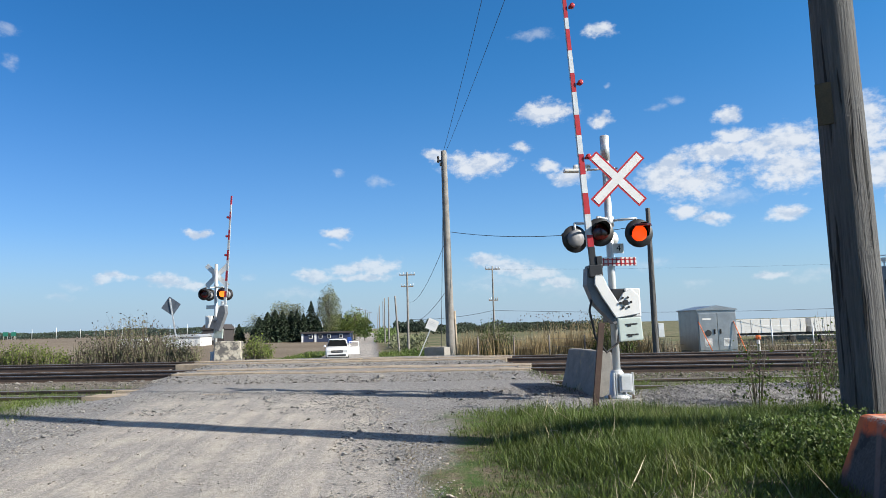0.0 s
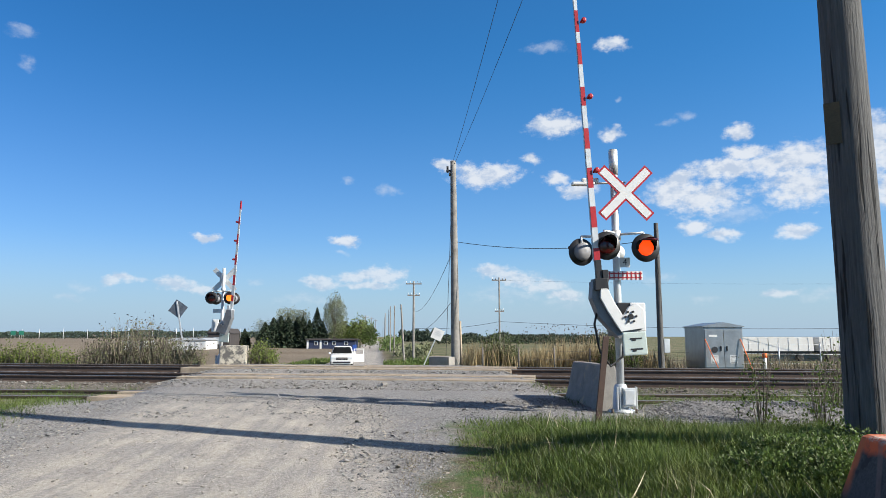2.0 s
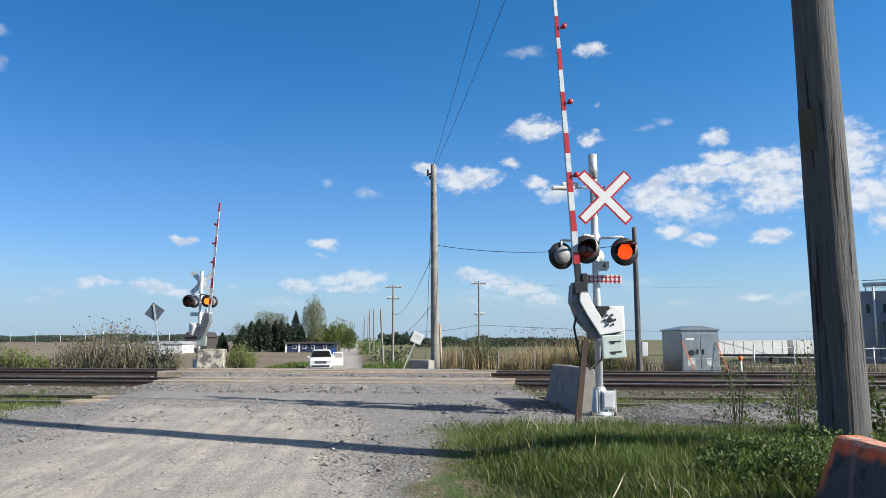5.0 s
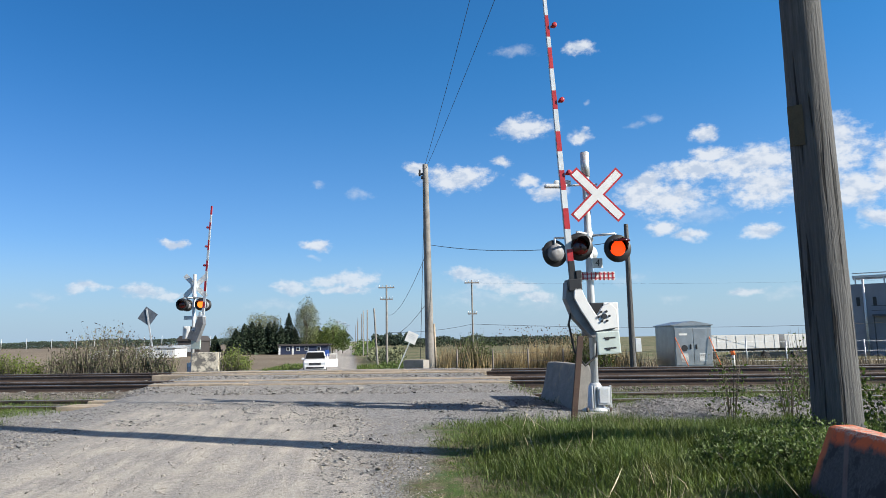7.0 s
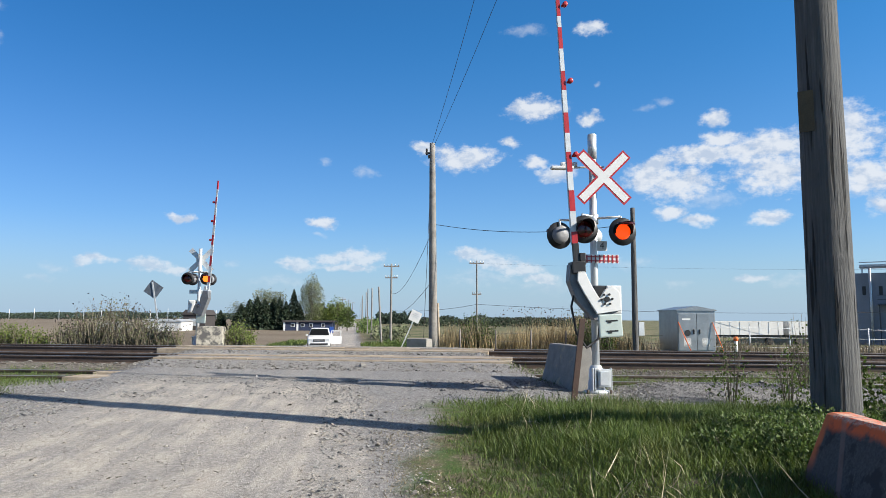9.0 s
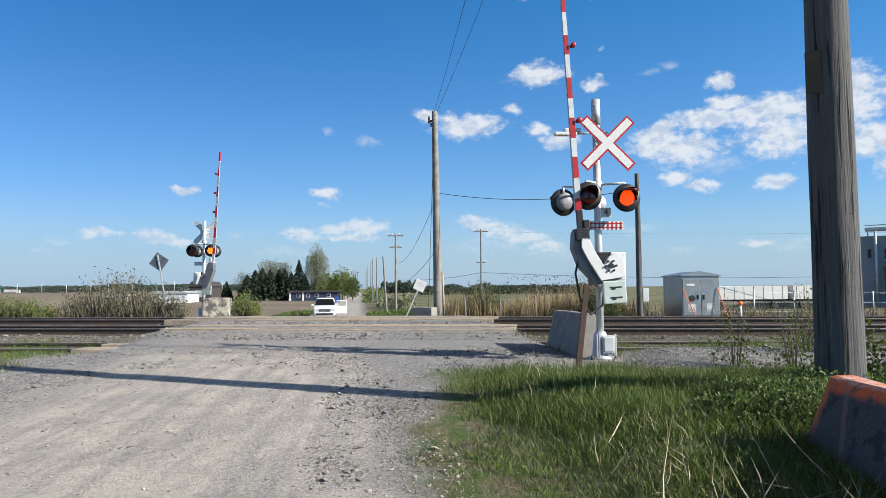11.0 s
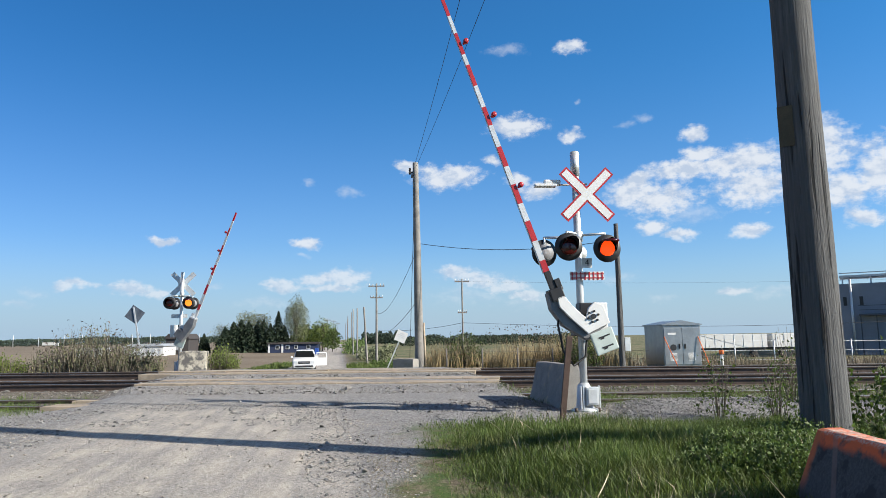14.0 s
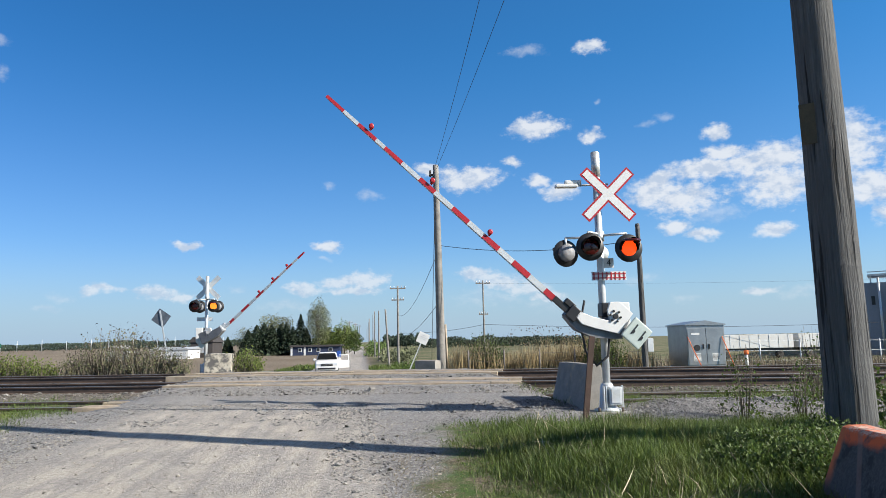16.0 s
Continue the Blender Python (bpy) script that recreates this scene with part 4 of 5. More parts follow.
def keep_left(x, y):
    r = road_x(x, y)
    s = y - TRACK * x
    d = np.clip((-4.9 - r + 0.8 * clumpy(x, y, 0.9, 2.0)) / 1.5, 0, 1) * np.clip((15.2 - s) / 0.6, 0, 1)
    return rng.uniform(size=len(x)) < d * np.clip(0.5 + 0.9 * clumpy(x, y, 1.1, 6.0), 0.05, 1)


grass("verge_grass", 100000, (-13, -4.5), (8, 16.5), 0.11, keep_left, M["grass"], "thin green grass beside the siding")


def keep_siding(x, y):
    s = y - TRACK * x
    v = y - (15.1 - 0.13 * x)
    r = road_x(x, y)
    off = (r < -4.9) | (r > 4.2)
    return off & (v > -1.3) & (v < 2.4) & (rng.uniform(size=len(x)) < np.clip(0.35 + 1.2 * clumpy(x, y, 0.8, 9.0), 0.02, 0.95))


grass("siding_weeds", 80000, (-16, 16), (11.5, 19), 0.15, keep_siding, M["grass"], "weeds growing between the siding rails")
grass("siding_weeds", 34000, (4.5, 17), (11.0, 16.5), 0.13, lambda x, y: (road_x(x, y) > 4.9) & (np.abs(y - (15.4 - 0.13 * x)) < 0.9 + 0.5 * clumpy(x, y, 0.6, 12.0)) & (clumpy(x, y, 0.9, 19.0) > -0.15), M["grass"], "green weeds beside the siding rails")
M["straw"] = mat("dry straw", (0.42, 0.37, 0.26), 0.9, 0.0, 3, 0.3, 0.0, 20, None, (0, 0), True)
grass("dry_stalks", 5200, (2.2, 8.5), (4.0, 12.2), 0.42, lambda x, y: keep_right(x, y) & (clumpy(x, y, 0.7, 15.0) > 0.12), M["straw"], "pale dry grass stalks bent over the verge", 0.8, 0.0032)
grass("dry_stalks", 36, (2.2, 3.6), (3.8, 5.6), 0.6, lambda x, y: road_x(x, y) > 2.0, M["straw"], "long pale dead stems lying over the grass", 1.0, 0.0035)
M["thatch"] = mat("dull thatch", (0.2, 0.17, 0.115), 0.95, 0.0, 3, 0.35, 0.0, 20, None, (0, 0), True)
grass("dry_thatch", 26000, (0.4, 6.0), (2.6, 10.0), 0.06, lambda x, y: (road_x(x, y) > 1.0 + 0.4 * clumpy(x, y, 1.2, 31.0)) & (road_x(x, y) < 2.8), M["thatch"], "short dull thatch along the road edge", 1.0, 0.0026)


def leaf_cloud(n, cx, cy, z0, rx, ry, h, size, shell=0.5):
    d = rng.normal(size=(n, 3))
    d /= np.linalg.norm(d, axis=1)[:, None]
    r = rng.uniform(shell, 1.0, n) ** 0.7
    p = d * r[:, None]
    lump = 1 + 0.35 * np.array([noise.noise(Vector(q) * 2.2 + Vector((cx, cy, 0))) for q in d])
    p *= lump[:, None]
    p[:, 2] = np.abs(p[:, 2])
    pos = p * np.array([rx, ry, h]) + np.array([cx, cy, z0])
    s = size * rng.uniform(0.6, 1.4, n)
    return pos, np.stack([s * 0.7, s, s], -1)


def bush(x, y, rx, ry, h, n, size, material, label, name="bush", stems=14):
    z0 = float(ground_z(x, y))
    t = thing(name, pose(x, y, z0), label, "bush", "bushes")
    pos, sc = leaf_cloud(n, 0, 0, 0.02, rx, ry, h, size, 0.25)
    shapes("foliage", LEAF_V, LEAF_F, pos, sc, turns(n, full=True), material, parent=t)
    bm = B()
    rnd = random.Random(int(x * 100 + y))
    for k in range(stems):
        a = rnd.uniform(0, 6.28)
        q = (rx * 0.8 * math.cos(a) * rnd.random(), ry * 0.8 * math.sin(a) * rnd.random(), h * rnd.uniform(0.7, 1.05))
        cyl(bm, (q[0] * 0.3, q[1] * 0.3, -0.03), q, 0.006, 0.002, 5)
    part("twig_tangle", bm, M["twig"], t)
    return t


M["weed"] = mat("weed leaves", (0.11, 0.165, 0.04), 0.6, 0.0, 2, 0.35, 0.0, 20, None, (0, 0), True, 0.35)
M["yellow_leaf"] = mat("yellow-green young leaves", (0.16, 0.21, 0.045), 0.7, 0.0, 2, 0.3, 0.0, 20, None, (0, 0), True, 0.4)
for x, y, rx, ry, h in ((4.3, 8.5, 0.6, 0.5, 0.36), (5.1, 8.7, 0.7, 0.5, 0.42), (4.2, 7.7, 0.5, 0.5, 0.4), (4.6, 8.1, 0.5, 0.5, 0.42), (3.75, 7.9, 0.45, 0.4, 0.3), (6.2, 8.6, 0.7, 0.6, 0.45)):
    bush(x, y - 0.6, rx, ry, h * 0.72, 5200, 0.034, M["weed"], "dense dark green leafy weeds on the verge", "weed_clump", 20)
for x, y, h in ((6.5, 8.4, 1.0), (7.1, 9.0, 1.2), (6.3, 9.4, 0.95), (7.6, 9.8, 1.3), (6.9, 8.0, 0.8)):
    bush(x, y, 0.45, 0.45, h, 900, 0.06, M["leaf"], "young leafy shrub behind the wooden pole", "shrub", 12)
for x, y, h in ((5.9, 11.6, 1.1), (7.6, 12.4, 1.2), (6.6, 11.2, 0.9), (8.4, 13.0, 1.0)):
    bush(x, y, 0.4, 0.4, h, 240, 0.05, M["leaf"], "sparse young shrub with thin bare stems", "shrub", 16)


M["plume"] = mat("dark plumes", (0.1, 0.08, 0.065), 0.9, 0, 3, 0.3, 0)


def brush(name, n, xr, yr, h, label, leafmat, leaves=6, plumes=0.0):
    """Thin upright stems with small leaves and seed heads."""
    t = thing(name, pose(0, 0, 0), label, "brush", "", "stuff")
    x, y = rng.uniform(*xr, n), rng.uniform(*yr, n)
    u = (x - xr[0]) / (xr[1] - xr[0])
    hh = h * rng.uniform(0.35, 1.15, n) * (1 + 0.4 * clumpy(x, y, 0.7, 5.0)) * (0.55 + 0.45 * np.sin(np.pi * u))
    z = ground_z(x, y)
    R = turns(n, 0.22)
    sc = np.stack([np.full(n, 0.011), hh * 0.4, hh], -1)
    shapes("twig_tangle", BLADE_V, BLADE_F, np.stack([x, y, z], -1), sc, R, M["twig"], parent=t)
    tip = np.einsum("nij,nj->ni", R, np.stack([np.zeros(n), 0.168 * hh, 0.95 * hh], -1))
    P, S = [], []
    for k in range(leaves):
        f = rng.uniform(0.15, 0.93, n)[:, None]
        P.append(np.stack([x, y, z], -1) + tip * f + rng.normal(0, 0.07, (n, 3)))
        S.append(np.repeat((0.055 * rng.uniform(0.5, 1.5, n))[:, None], 3, 1))
    shapes("foliage", LEAF_V, LEAF_F, np.concatenate(P), np.concatenate(S), turns(n * leaves, full=True), leafmat, parent=t)
    top = rng.uniform(size=n) < plumes
    if top.any():
        k = int(top.sum())
        s = rng.uniform(0.05, 0.1, k)
        shapes("seed_heads", LEAF_V, LEAF_F, (np.stack([x, y, z], -1) + tip)[top], np.stack([s * 0.7, s * 1.6, s], -1), turns(k, full=True), M["plume"], parent=t)
    return t


brush("roadside_brush", 1100, (-12.6, -8.0), (28.4, 30.2), 1.7, "tangled grey-brown brush with small leaves beyond the tracks", mat("dull brush leaves", (0.13, 0.14, 0.065), 0.8, 0, 2, 0.35, 0, 20, None, (0, 0), True), 5, 0.35)
brush("roadside_brush", 500, (-30, -17), (28.4, 31), 0.8, "low green brush beyond the tracks", M["yellow_leaf"], 7)
brush("green_brush", 700, (-15.6, -13.0), (28.2, 29.6), 1.1, "yellow-green tall weeds beyond the tracks", M["yellow_leaf"], 8)
brush("green_brush", 650, (-22.5, -16.0), (29, 31), 1.55, "leafy green bushes beyond the tracks", M["leaf"], 12)
brush("green_brush", 250, (-5.9, -5.0), (28.4, 29.6), 1.2, "bright green shrub beside the concrete block", M["yellow_leaf"], 9)
brush("green_brush", 420, (3.7, 5.2), (31.8, 33), 1.75, "green shrub among dry reeds", M["leaf"], 9)
brush("green_brush", 420, (8.6, 10.0), (29.5, 30.8), 2.0, "green shrub behind the signal mast", M["leaf"], 10)


def reeds(n, xr, yr, h, label, material=None):
    x, y = rng.uniform(*xr, n), rng.uniform(*yr, n)
    hh = h * rng.uniform(0.6, 1.15, n) * (1 + 0.4 * clumpy(x, y, 0.4, 2.0))
    sc = np.stack([np.full(n, 0.012), hh * 0.35, hh], -1)
    return shapes("dry_reeds", BLADE_V, BLADE_F, np.stack([x, y, ground_z(x, y)], -1), sc, turns(n, 0.14), material or M["reed"], label, "reeds")


reeds(4200, (2.8, 12), (31.5, 35), 1.1, "dry straw-coloured reeds beyond the tracks")
reeds(900, (6, 10), (31, 33), 1.6, "tall dry reeds with dark plumes")
M["scrub"] = mat("brown scrub", (0.2, 0.165, 0.12), 0.9, 0.0, 3, 0.3, 0.0, 20, None, (0, 0), True, 0.2)
reeds(6000, (12, 40), (34, 40), 0.9, "brown scrub by the fence", M["scrub"])
reeds(2500, (16, 34), (24.5, 28), 0.45, "low dry weeds on the embankment", M["scrub"])
reeds(500, (-30, -9), (29, 31), 0.5, "dry grass beyond the tracks")

# dark plumes on tall reeds
n = 200
x, y = rng.uniform(5.5, 10.5, n), rng.uniform(31, 33, n)
z = ground_z(x, y) + rng.uniform(1.0, 2.0, n)
shapes("reed_plumes", LEAF_V, LEAF_F, np.stack([x, y, z], -1), np.stack([np.full(n, 0.07), np.full(n, 0.1), np.full(n, 0.22)], -1), turns(n, full=True), M["plume"], "dark feathery plumes on dry reeds", "reeds")


# ---- trees ----
def conifer(x, y, h, r, label):
    z0 = float(ground_z(x, y))
    t = thing("conifer", pose(x, y, z0), label, "tree", "trees by the far house")
    bm = B()
    cyl(bm, (0, 0, 0), (0, 0, h * 0.95), 0.02 * h, 0.02, 8)
    part("trunk", bm, M["bark"], t)
    n = 2600
    f = rng.uniform(0.02, 1, n) ** 0.9
    rr = r * (1 - f) ** 0.8 * rng.uniform(0.35, 1.1, n)
    a = rng.uniform(0, 6.28, n)
    pos = np.stack([rr * np.cos(a), rr * np.sin(a), f * h], -1)
    s = rng.uniform(0.25, 0.6, n) * (1.15 - f) * r * 0.45 + 0.08
    shapes("crown", LEAF_V, LEAF_F, pos, np.stack([s, s, s * 0.6], -1), turns(n, 0.7), M["darkleaf"], parent=t)
    return t


def leafy(x, y, h, r, label, material, n=2600, leaf=0.22, low=0.3, twiggy=True):
    z0 = float(ground_z(x, y))
    t = thing("tree", pose(x, y, z0), label, "tree", "trees by the far house")
    bm = B()
    rnd = random.Random(int(abs(x) * 10 + y))
    cyl(bm, (0, 0, 0), (0, 0, h * 0.45), 0.022 * h, 0.014 * h, 8)
    ends = []
    for k in range(16):
        a, zz = rnd.uniform(0, 6.28), h * rnd.uniform(0.3, 0.5)
        e = Vector((r * 0.7 * math.cos(a) * rnd.uniform(0.3, 1), r * 0.7 * math.sin(a) * rnd.uniform(0.3, 1), h * rnd.uniform(0.65, 0.97)))
        cyl(bm, (0, 0, zz), e, 0.008 * h, 0.002 * h, 5)
        ends.append(e)
        for j in range(4):
            m0 = Vector((0, 0, zz)).lerp(e, rnd.uniform(0.4, 0.9))
            cyl(bm, m0, m0 + Vector((rnd.uniform(-1, 1), rnd.uniform(-1, 1), rnd.uniform(0.3, 1.2))) * r * 0.4, 0.003 * h, 0.001 * h, 4)
    part("trunk", bm, M["bark"], t)
    d = rng.normal(size=(n, 3))
    d /= np.linalg.norm(d, axis=1)[:, None]
    lump = 1 + 0.45 * np.array([noise.noise(Vector(q) * 2.5 + Vector((x, y, 0))) for q in d])
    p = d * (rng.uniform(0.2, 1, n) ** 0.5 * lump)[:, None]
    pos = p * np.array([r, r, h * (1 - low) / 2]) + np.array([0, 0, h * (low + 1) / 2])
    s = leaf * rng.uniform(0.5, 1.4, n)
    shapes("crown", LEAF_V, LEAF_F, pos, np.stack([s, s, s], -1), turns(n, full=True), material, parent=t)
    return t


M["pale_leaf"] = mat("pale spring leaves", (0.145, 0.16, 0.085), 0.8, 0, 2, 0.3, 0, 20, None, (0, 0), True)
leafy(-18.4, 160, 12.3, 2.9, "tall pale spring tree behind the far house", M["pale_leaf"], 9500, 0.165, 0.15)
leafy(-29.6, 163, 9.6, 3.0, "half-bare spring tree among conifers", M["pale_leaf"], 4200, 0.2, 0.2)
leafy(-26.6, 164, 9.2, 2.2, "half-bare spring tree among conifers", M["pale_leaf"], 2600, 0.18, 0.2)
leafy(-35.9, 165, 6.9, 3.0, "bare spring tree at the field's edge", M["pale_leaf"], 1800, 0.16, 0.1)
leafy(-12.6, 162, 7.0, 3.2, "yellow-green leafy tree beside the far house", M["yellow_leaf"], 2600, 0.25, 0.05)
leafy(-17.5, 162, 6.2, 2.8, "yellow-green leafy tree beside the far house", M["yellow_leaf"], 2200, 0.25, 0.05)
leafy(-9.6, 152, 5.0, 2.0, "leafy tree beside the far road", M["leaf"], 1600, 0.25, 0.05)
for x, h, r in ((-33.9, 5.6, 1.9), (-32.3, 6.6, 2.3), (-30.7, 7.1, 2.5), (-28.9, 6.6, 2.4), (-27.1, 6.8, 2.1), (-25.5, 7.0, 1.6), (-22.4, 8.8, 1.9), (-24.0, 6.1, 1.7), (-39.0, 4.2, 1.3), (-21.0, 5.8, 1.5)):
    conifer(x, 158 + (h * 7) % 3, h * 1.05, r * 1.25, "dark green conifer near the far house")


def far_wood(name, x0, x1, y, h, n, material, label, depth=30):
    n = int(n * 2.2)
    x = rng.uniform(x0, x1, n)
    yy = y + rng.uniform(0, depth, n)
    top = h * (0.6 + 0.6 * np.clip(0.5 + clumpy(x, yy * 0, 12.0 / abs(x1 - x0), 3.0), 0, 1.2))
    z = -1.4 + rng.uniform(0, 1, n) ** 0.7 * top
    s = h * 0.15 * rng.uniform(0.5, 1.4, n)
    return shapes(name, LEAF_V, LEAF_F, np.stack([x, yy, z], -1), np.stack([s, s, s], -1), turns(n, full=True), material, label, "distant wood")


M["far_leaf"] = mat("hazy far foliage", (0.045, 0.07, 0.05), 0.9, 0, 0.5, 0.2, 0, 3, None, (0, 0), True)
far_wood("distant_wood", -760, -60, 800, 8.5, 18000, M["far_leaf"], "long hazy green treeline at the horizon", 40)
far_wood("distant_wood", 8, 75, 230, 3.4, 4500, M["darkleaf"], "dark distant trees beyond the reeds")
far_wood("distant_wood", -8, 12, 330, 5.5, 2200, M["far_leaf"], "hazy trees beyond the far road")
far_wood("distant_wood", -40, -22, 330, 8, 1500, M["far_leaf"], "hazy trees beyond the far road")
far_wood("roadside_bushes", -2.0, 2.6, 82, 1.6, 1400, M["pale_leaf"], "green bushes along the far road", 26)
far_wood("roadside_bushes", -0.2, 3.0, 46, 0.8, 1300, M["leaf"], "green bushes along the far road", 20)
far_wood("roadside_bushes", -6, -3, 120, 2.4, 700, M["weed"], "green bushes along the far road", 60)


def keep_far_grass(x, y):
    return (road_x(x, y) < -4.0) & (rng.uniform(size=len(x)) < 0.9)


grass("far_grass", 5000, (-11.0, -6.2), (46, 80), 0.3, keep_far_grass, M["grass"], "bright green grass beside the far road", 0.3, 0.03)
grass("far_grass", 5000, (-2.5, 4), (40, 70), 0.4, lambda x, y: road_x(x, y) > 1.3, M["grass"], "green grass beside the far road", 0.3, 0.03)


# ---- signal cabinet, posts, signs ----
def cabinet():
    t = thing("signal_cabinet", pose(12.5, 29.0, -0.1, 0, 0, 0), "galvanised metal signal cabinet with double doors", "cabinet")
    steel = mat("brushed galvanised sheet", (0.3, 0.315, 0.325), 0.36, 0.8, 3, 0.15, 0.05, 60)
    bm = B()
    box(bm, 0, 1.64, 0, 2.0, 0.08, 1.78, 0.015)
    part("cabinet_body", bm, steel, t)
    bm = B()
    prism(bm, [(-0.06, 1.78), (1.7, 1.78), (1.7, 1.82), (0.82, 1.98), (-0.06, 1.82)], -0.06, 2.06)
    part("cabinet_roof", bm, steel, t, "low gabled sheet roof")
    for x0, x1 in ((0.04, 0.81), (0.83, 1.6)):
        bm = B()
        box(bm, x0, x1, -0.025, -0.002, 0.14, 1.66, 0.008)
        d = part("cabinet_door", bm, steel, t)
        bm = B()
        box(bm, x0 + 0.22, x0 + 0.52, -0.032, -0.024, 0.3, 0.62)
        part("vent_panel", bm, M["white"], d, "pale louvred panel")
        bm = B()
        for k in range(6):
            box(bm, x0 + 0.24, x0 + 0.5, -0.036, -0.03, 0.33 + k * 0.047, 0.345 + k * 0.047)
        part("louvre", bm, M["black"], d)
        bm = B()
        box(bm, x0 + (0.62 if x0 < 0.5 else 0.08), x0 + (0.67 if x0 < 0.5 else 0.13), -0.07, -0.02, 0.8, 1.0, 0.01)
        part("door_handle", bm, M["black"], d)
    bm = B()
    cyl(bm, (0.42, -0.05, 0.85), (0.42, -0.02, 0.85), 0.13, seg=16)
    part("warning_disc", bm, M["black"], t)
    bm = B()
    box(bm, 0.2, 0.55, -0.034, -0.022, 1.38, 1.46)
    part("name_strip", bm, M["white"], t)
    bm = B()
    for y in (0.1, 1.8):
        box(bm, 0.0, 1.64, y, y + 0.1, -0.2, 0.08)
    part("skid", bm, M["galv"], t)
    for x, dx in ((0.02, 0.45), (1.5, 0.35)):
        bm = B()
        cyl(bm, (x + dx, -0.35, -0.05), (x, -0.05, 1.3), 0.018, seg=6)
        part("brace_rod", bm, M["orange"], t, "thin red brace rod")


cabinet()
t = thing("marker_post", pose(16.05, 31.0, -0.25), "white marker post with an orange band", "post")
bm = B()
cyl(bm, (0, 0, 0), (0, 0, 0.62), 0.07, seg=12)
part("post", bm, M["white"], t)
bm = B()
cyl(bm, (0, 0, 0.62), (0, 0, 0.8), 0.1, seg=12)
part("band", bm, M["orange"], t)


def text(body, size, m, parent, material, name="lettering"):
    cu = bpy.data.curves.new(name, "FONT")
    cu.body, cu.size, cu.extrude, cu.align_x, cu.align_y = body, size, 0.002, "CENTER", "CENTER"
    cu.materials.append(material)
    ob = new(name, cu)
    ob.parent = parent
    ob.matrix_basis = m
    return ob


def yellow_sign():
    t = thing("warning_sign", pose(-7.31, 12.6, -0.1, 0, -2.2, 14), "yellow diamond warning sign above a plate reading attention 2 trains", "road sign")
    bm = B()
    box(bm, -0.03, 0.03, -0.012, 0.02, 0, 3.2, 0.004)
    box(bm, -0.012, 0.012, -0.035, 0.0, 0, 3.2, 0.003)
    part("sign_post", bm, M["galv"], t, "ribbed galvanised post")
    q = pose(0, -0.05, 3.06, 0, 45, 0)
    bm = B()
    box(bm, -0.305, 0.305, -0.003, 0.003, -0.305, 0.305, 0.002, q)
    dia = part("diamond_plate", bm, M["black"], t, "black edge of the diamond plate")
    bm = B()
    box(bm, -0.3, 0.3, -0.008, -0.001, -0.3, 0.3, 0, q)
    face = part("diamond_face", bm, M["yellow"], dia, "yellow reflective face")
    bm = B()
    for a, b in (((-0.28, -0.28), (0.28, -0.28)), ((0.28, -0.28), (0.28, 0.28)), ((0.28, 0.28), (-0.28, 0.28)), ((-0.28, 0.28), (-0.28, -0.28))):
        x0, x1 = sorted((a[0], b[0]))
        z0, z1 = sorted((a[1], b[1]))
        box(bm, x0 - 0.005, x1 + 0.005, -0.011, -0.007, z0 - 0.005, z1 + 0.005, 0, q)
    part("diamond_line", bm, M["black"], dia)
    # tractor with two tall wheels and a red plough
    bm = B()
    for x, z, r, w in ((0.14, 3.02, 0.075, 0.03), (0.03, 2.99, 0.035, 0.018)):
        lathe(bm, [(r - w, -0.004), (r, -0.004), (r, 0.004), (r - w, 0.004)], pose(x, -0.062, z, 90, 0, 0), 18)
    box(bm, 0.0, 0.12, -0.066, -0.06, 3.04, 3.09)
    box(bm, 0.06, 0.16, -0.066, -0.06, 3.08, 3.11)
    part("tractor_symbol", bm, M["black"], dia)
    bm = B()
    cyl(bm, (0.14, -0.07, 3.02), (0.14, -0.064, 3.02), 0.038, seg=16)
    cyl(bm, (0.03, -0.07, 2.99), (0.03, -0.064, 2.99), 0.014, seg=12)
    part("wheel_symbol", bm, M["yellow"], dia)
    bm = B()
    prism(bm, [(-0.2, 2.93), (-0.1, 2.96), (-0.03, 3.06), (-0.06, 3.0), (-0.1, 2.9)], -0.066, -0.06)
    part("plough_symbol", bm, M["red"], dia)
    bm = B()
    for x0, x1 in ((-0.12, 0.0), (0.02, 0.15)):
        for xa, xb, za, zb in ((x0, x0 + 0.006, 3.12, 3.3), (x1 - 0.006, x1, 3.12, 3.3), (x0, x1, 3.3, 3.306)):
            box(bm, xa, xb, -0.064, -0.06, za, zb)
    part("outline_symbol", bm, mat("faded line", (0.5, 0.28, 0.02), 0.6), dia)
    bm = B()
    box(bm, -0.31, 0.31, -0.055, -0.049, 2.12, 2.5, 0.004)
    pl = part("text_plate", bm, M["black"], t, "black-edged plate")
    bm = B()
    box(bm, -0.3, 0.3, -0.06, -0.053, 2.13, 2.49, 0.003)
    part("text_face", bm, M["yellow"], pl, "yellow plate reading ATTENTION 2 TRAINS")
    bm = B()
    for a in (2.145, 2.47):
        box(bm, -0.285, 0.285, -0.063, -0.059, a, a + 0.007)
    for a in (-0.285, 0.278):
        box(bm, a, a + 0.007, -0.063, -0.059, 2.145, 2.477)
    part("plate_line", bm, M["black"], pl)
    text("ATTENTION", 0.092, pose(0, -0.063, 2.39, 90, 0, 0), pl, M["black"])
    text("2 TRAINS", 0.105, pose(0, -0.063, 2.24, 90, 0, 0), pl, M["black"])
    bm = B()
    box(bm, -0.38, 0.36, 0.0, 0.02, 2.06, 2.1, 0.004)
    part("rear_bar", bm, M["galv"], t)


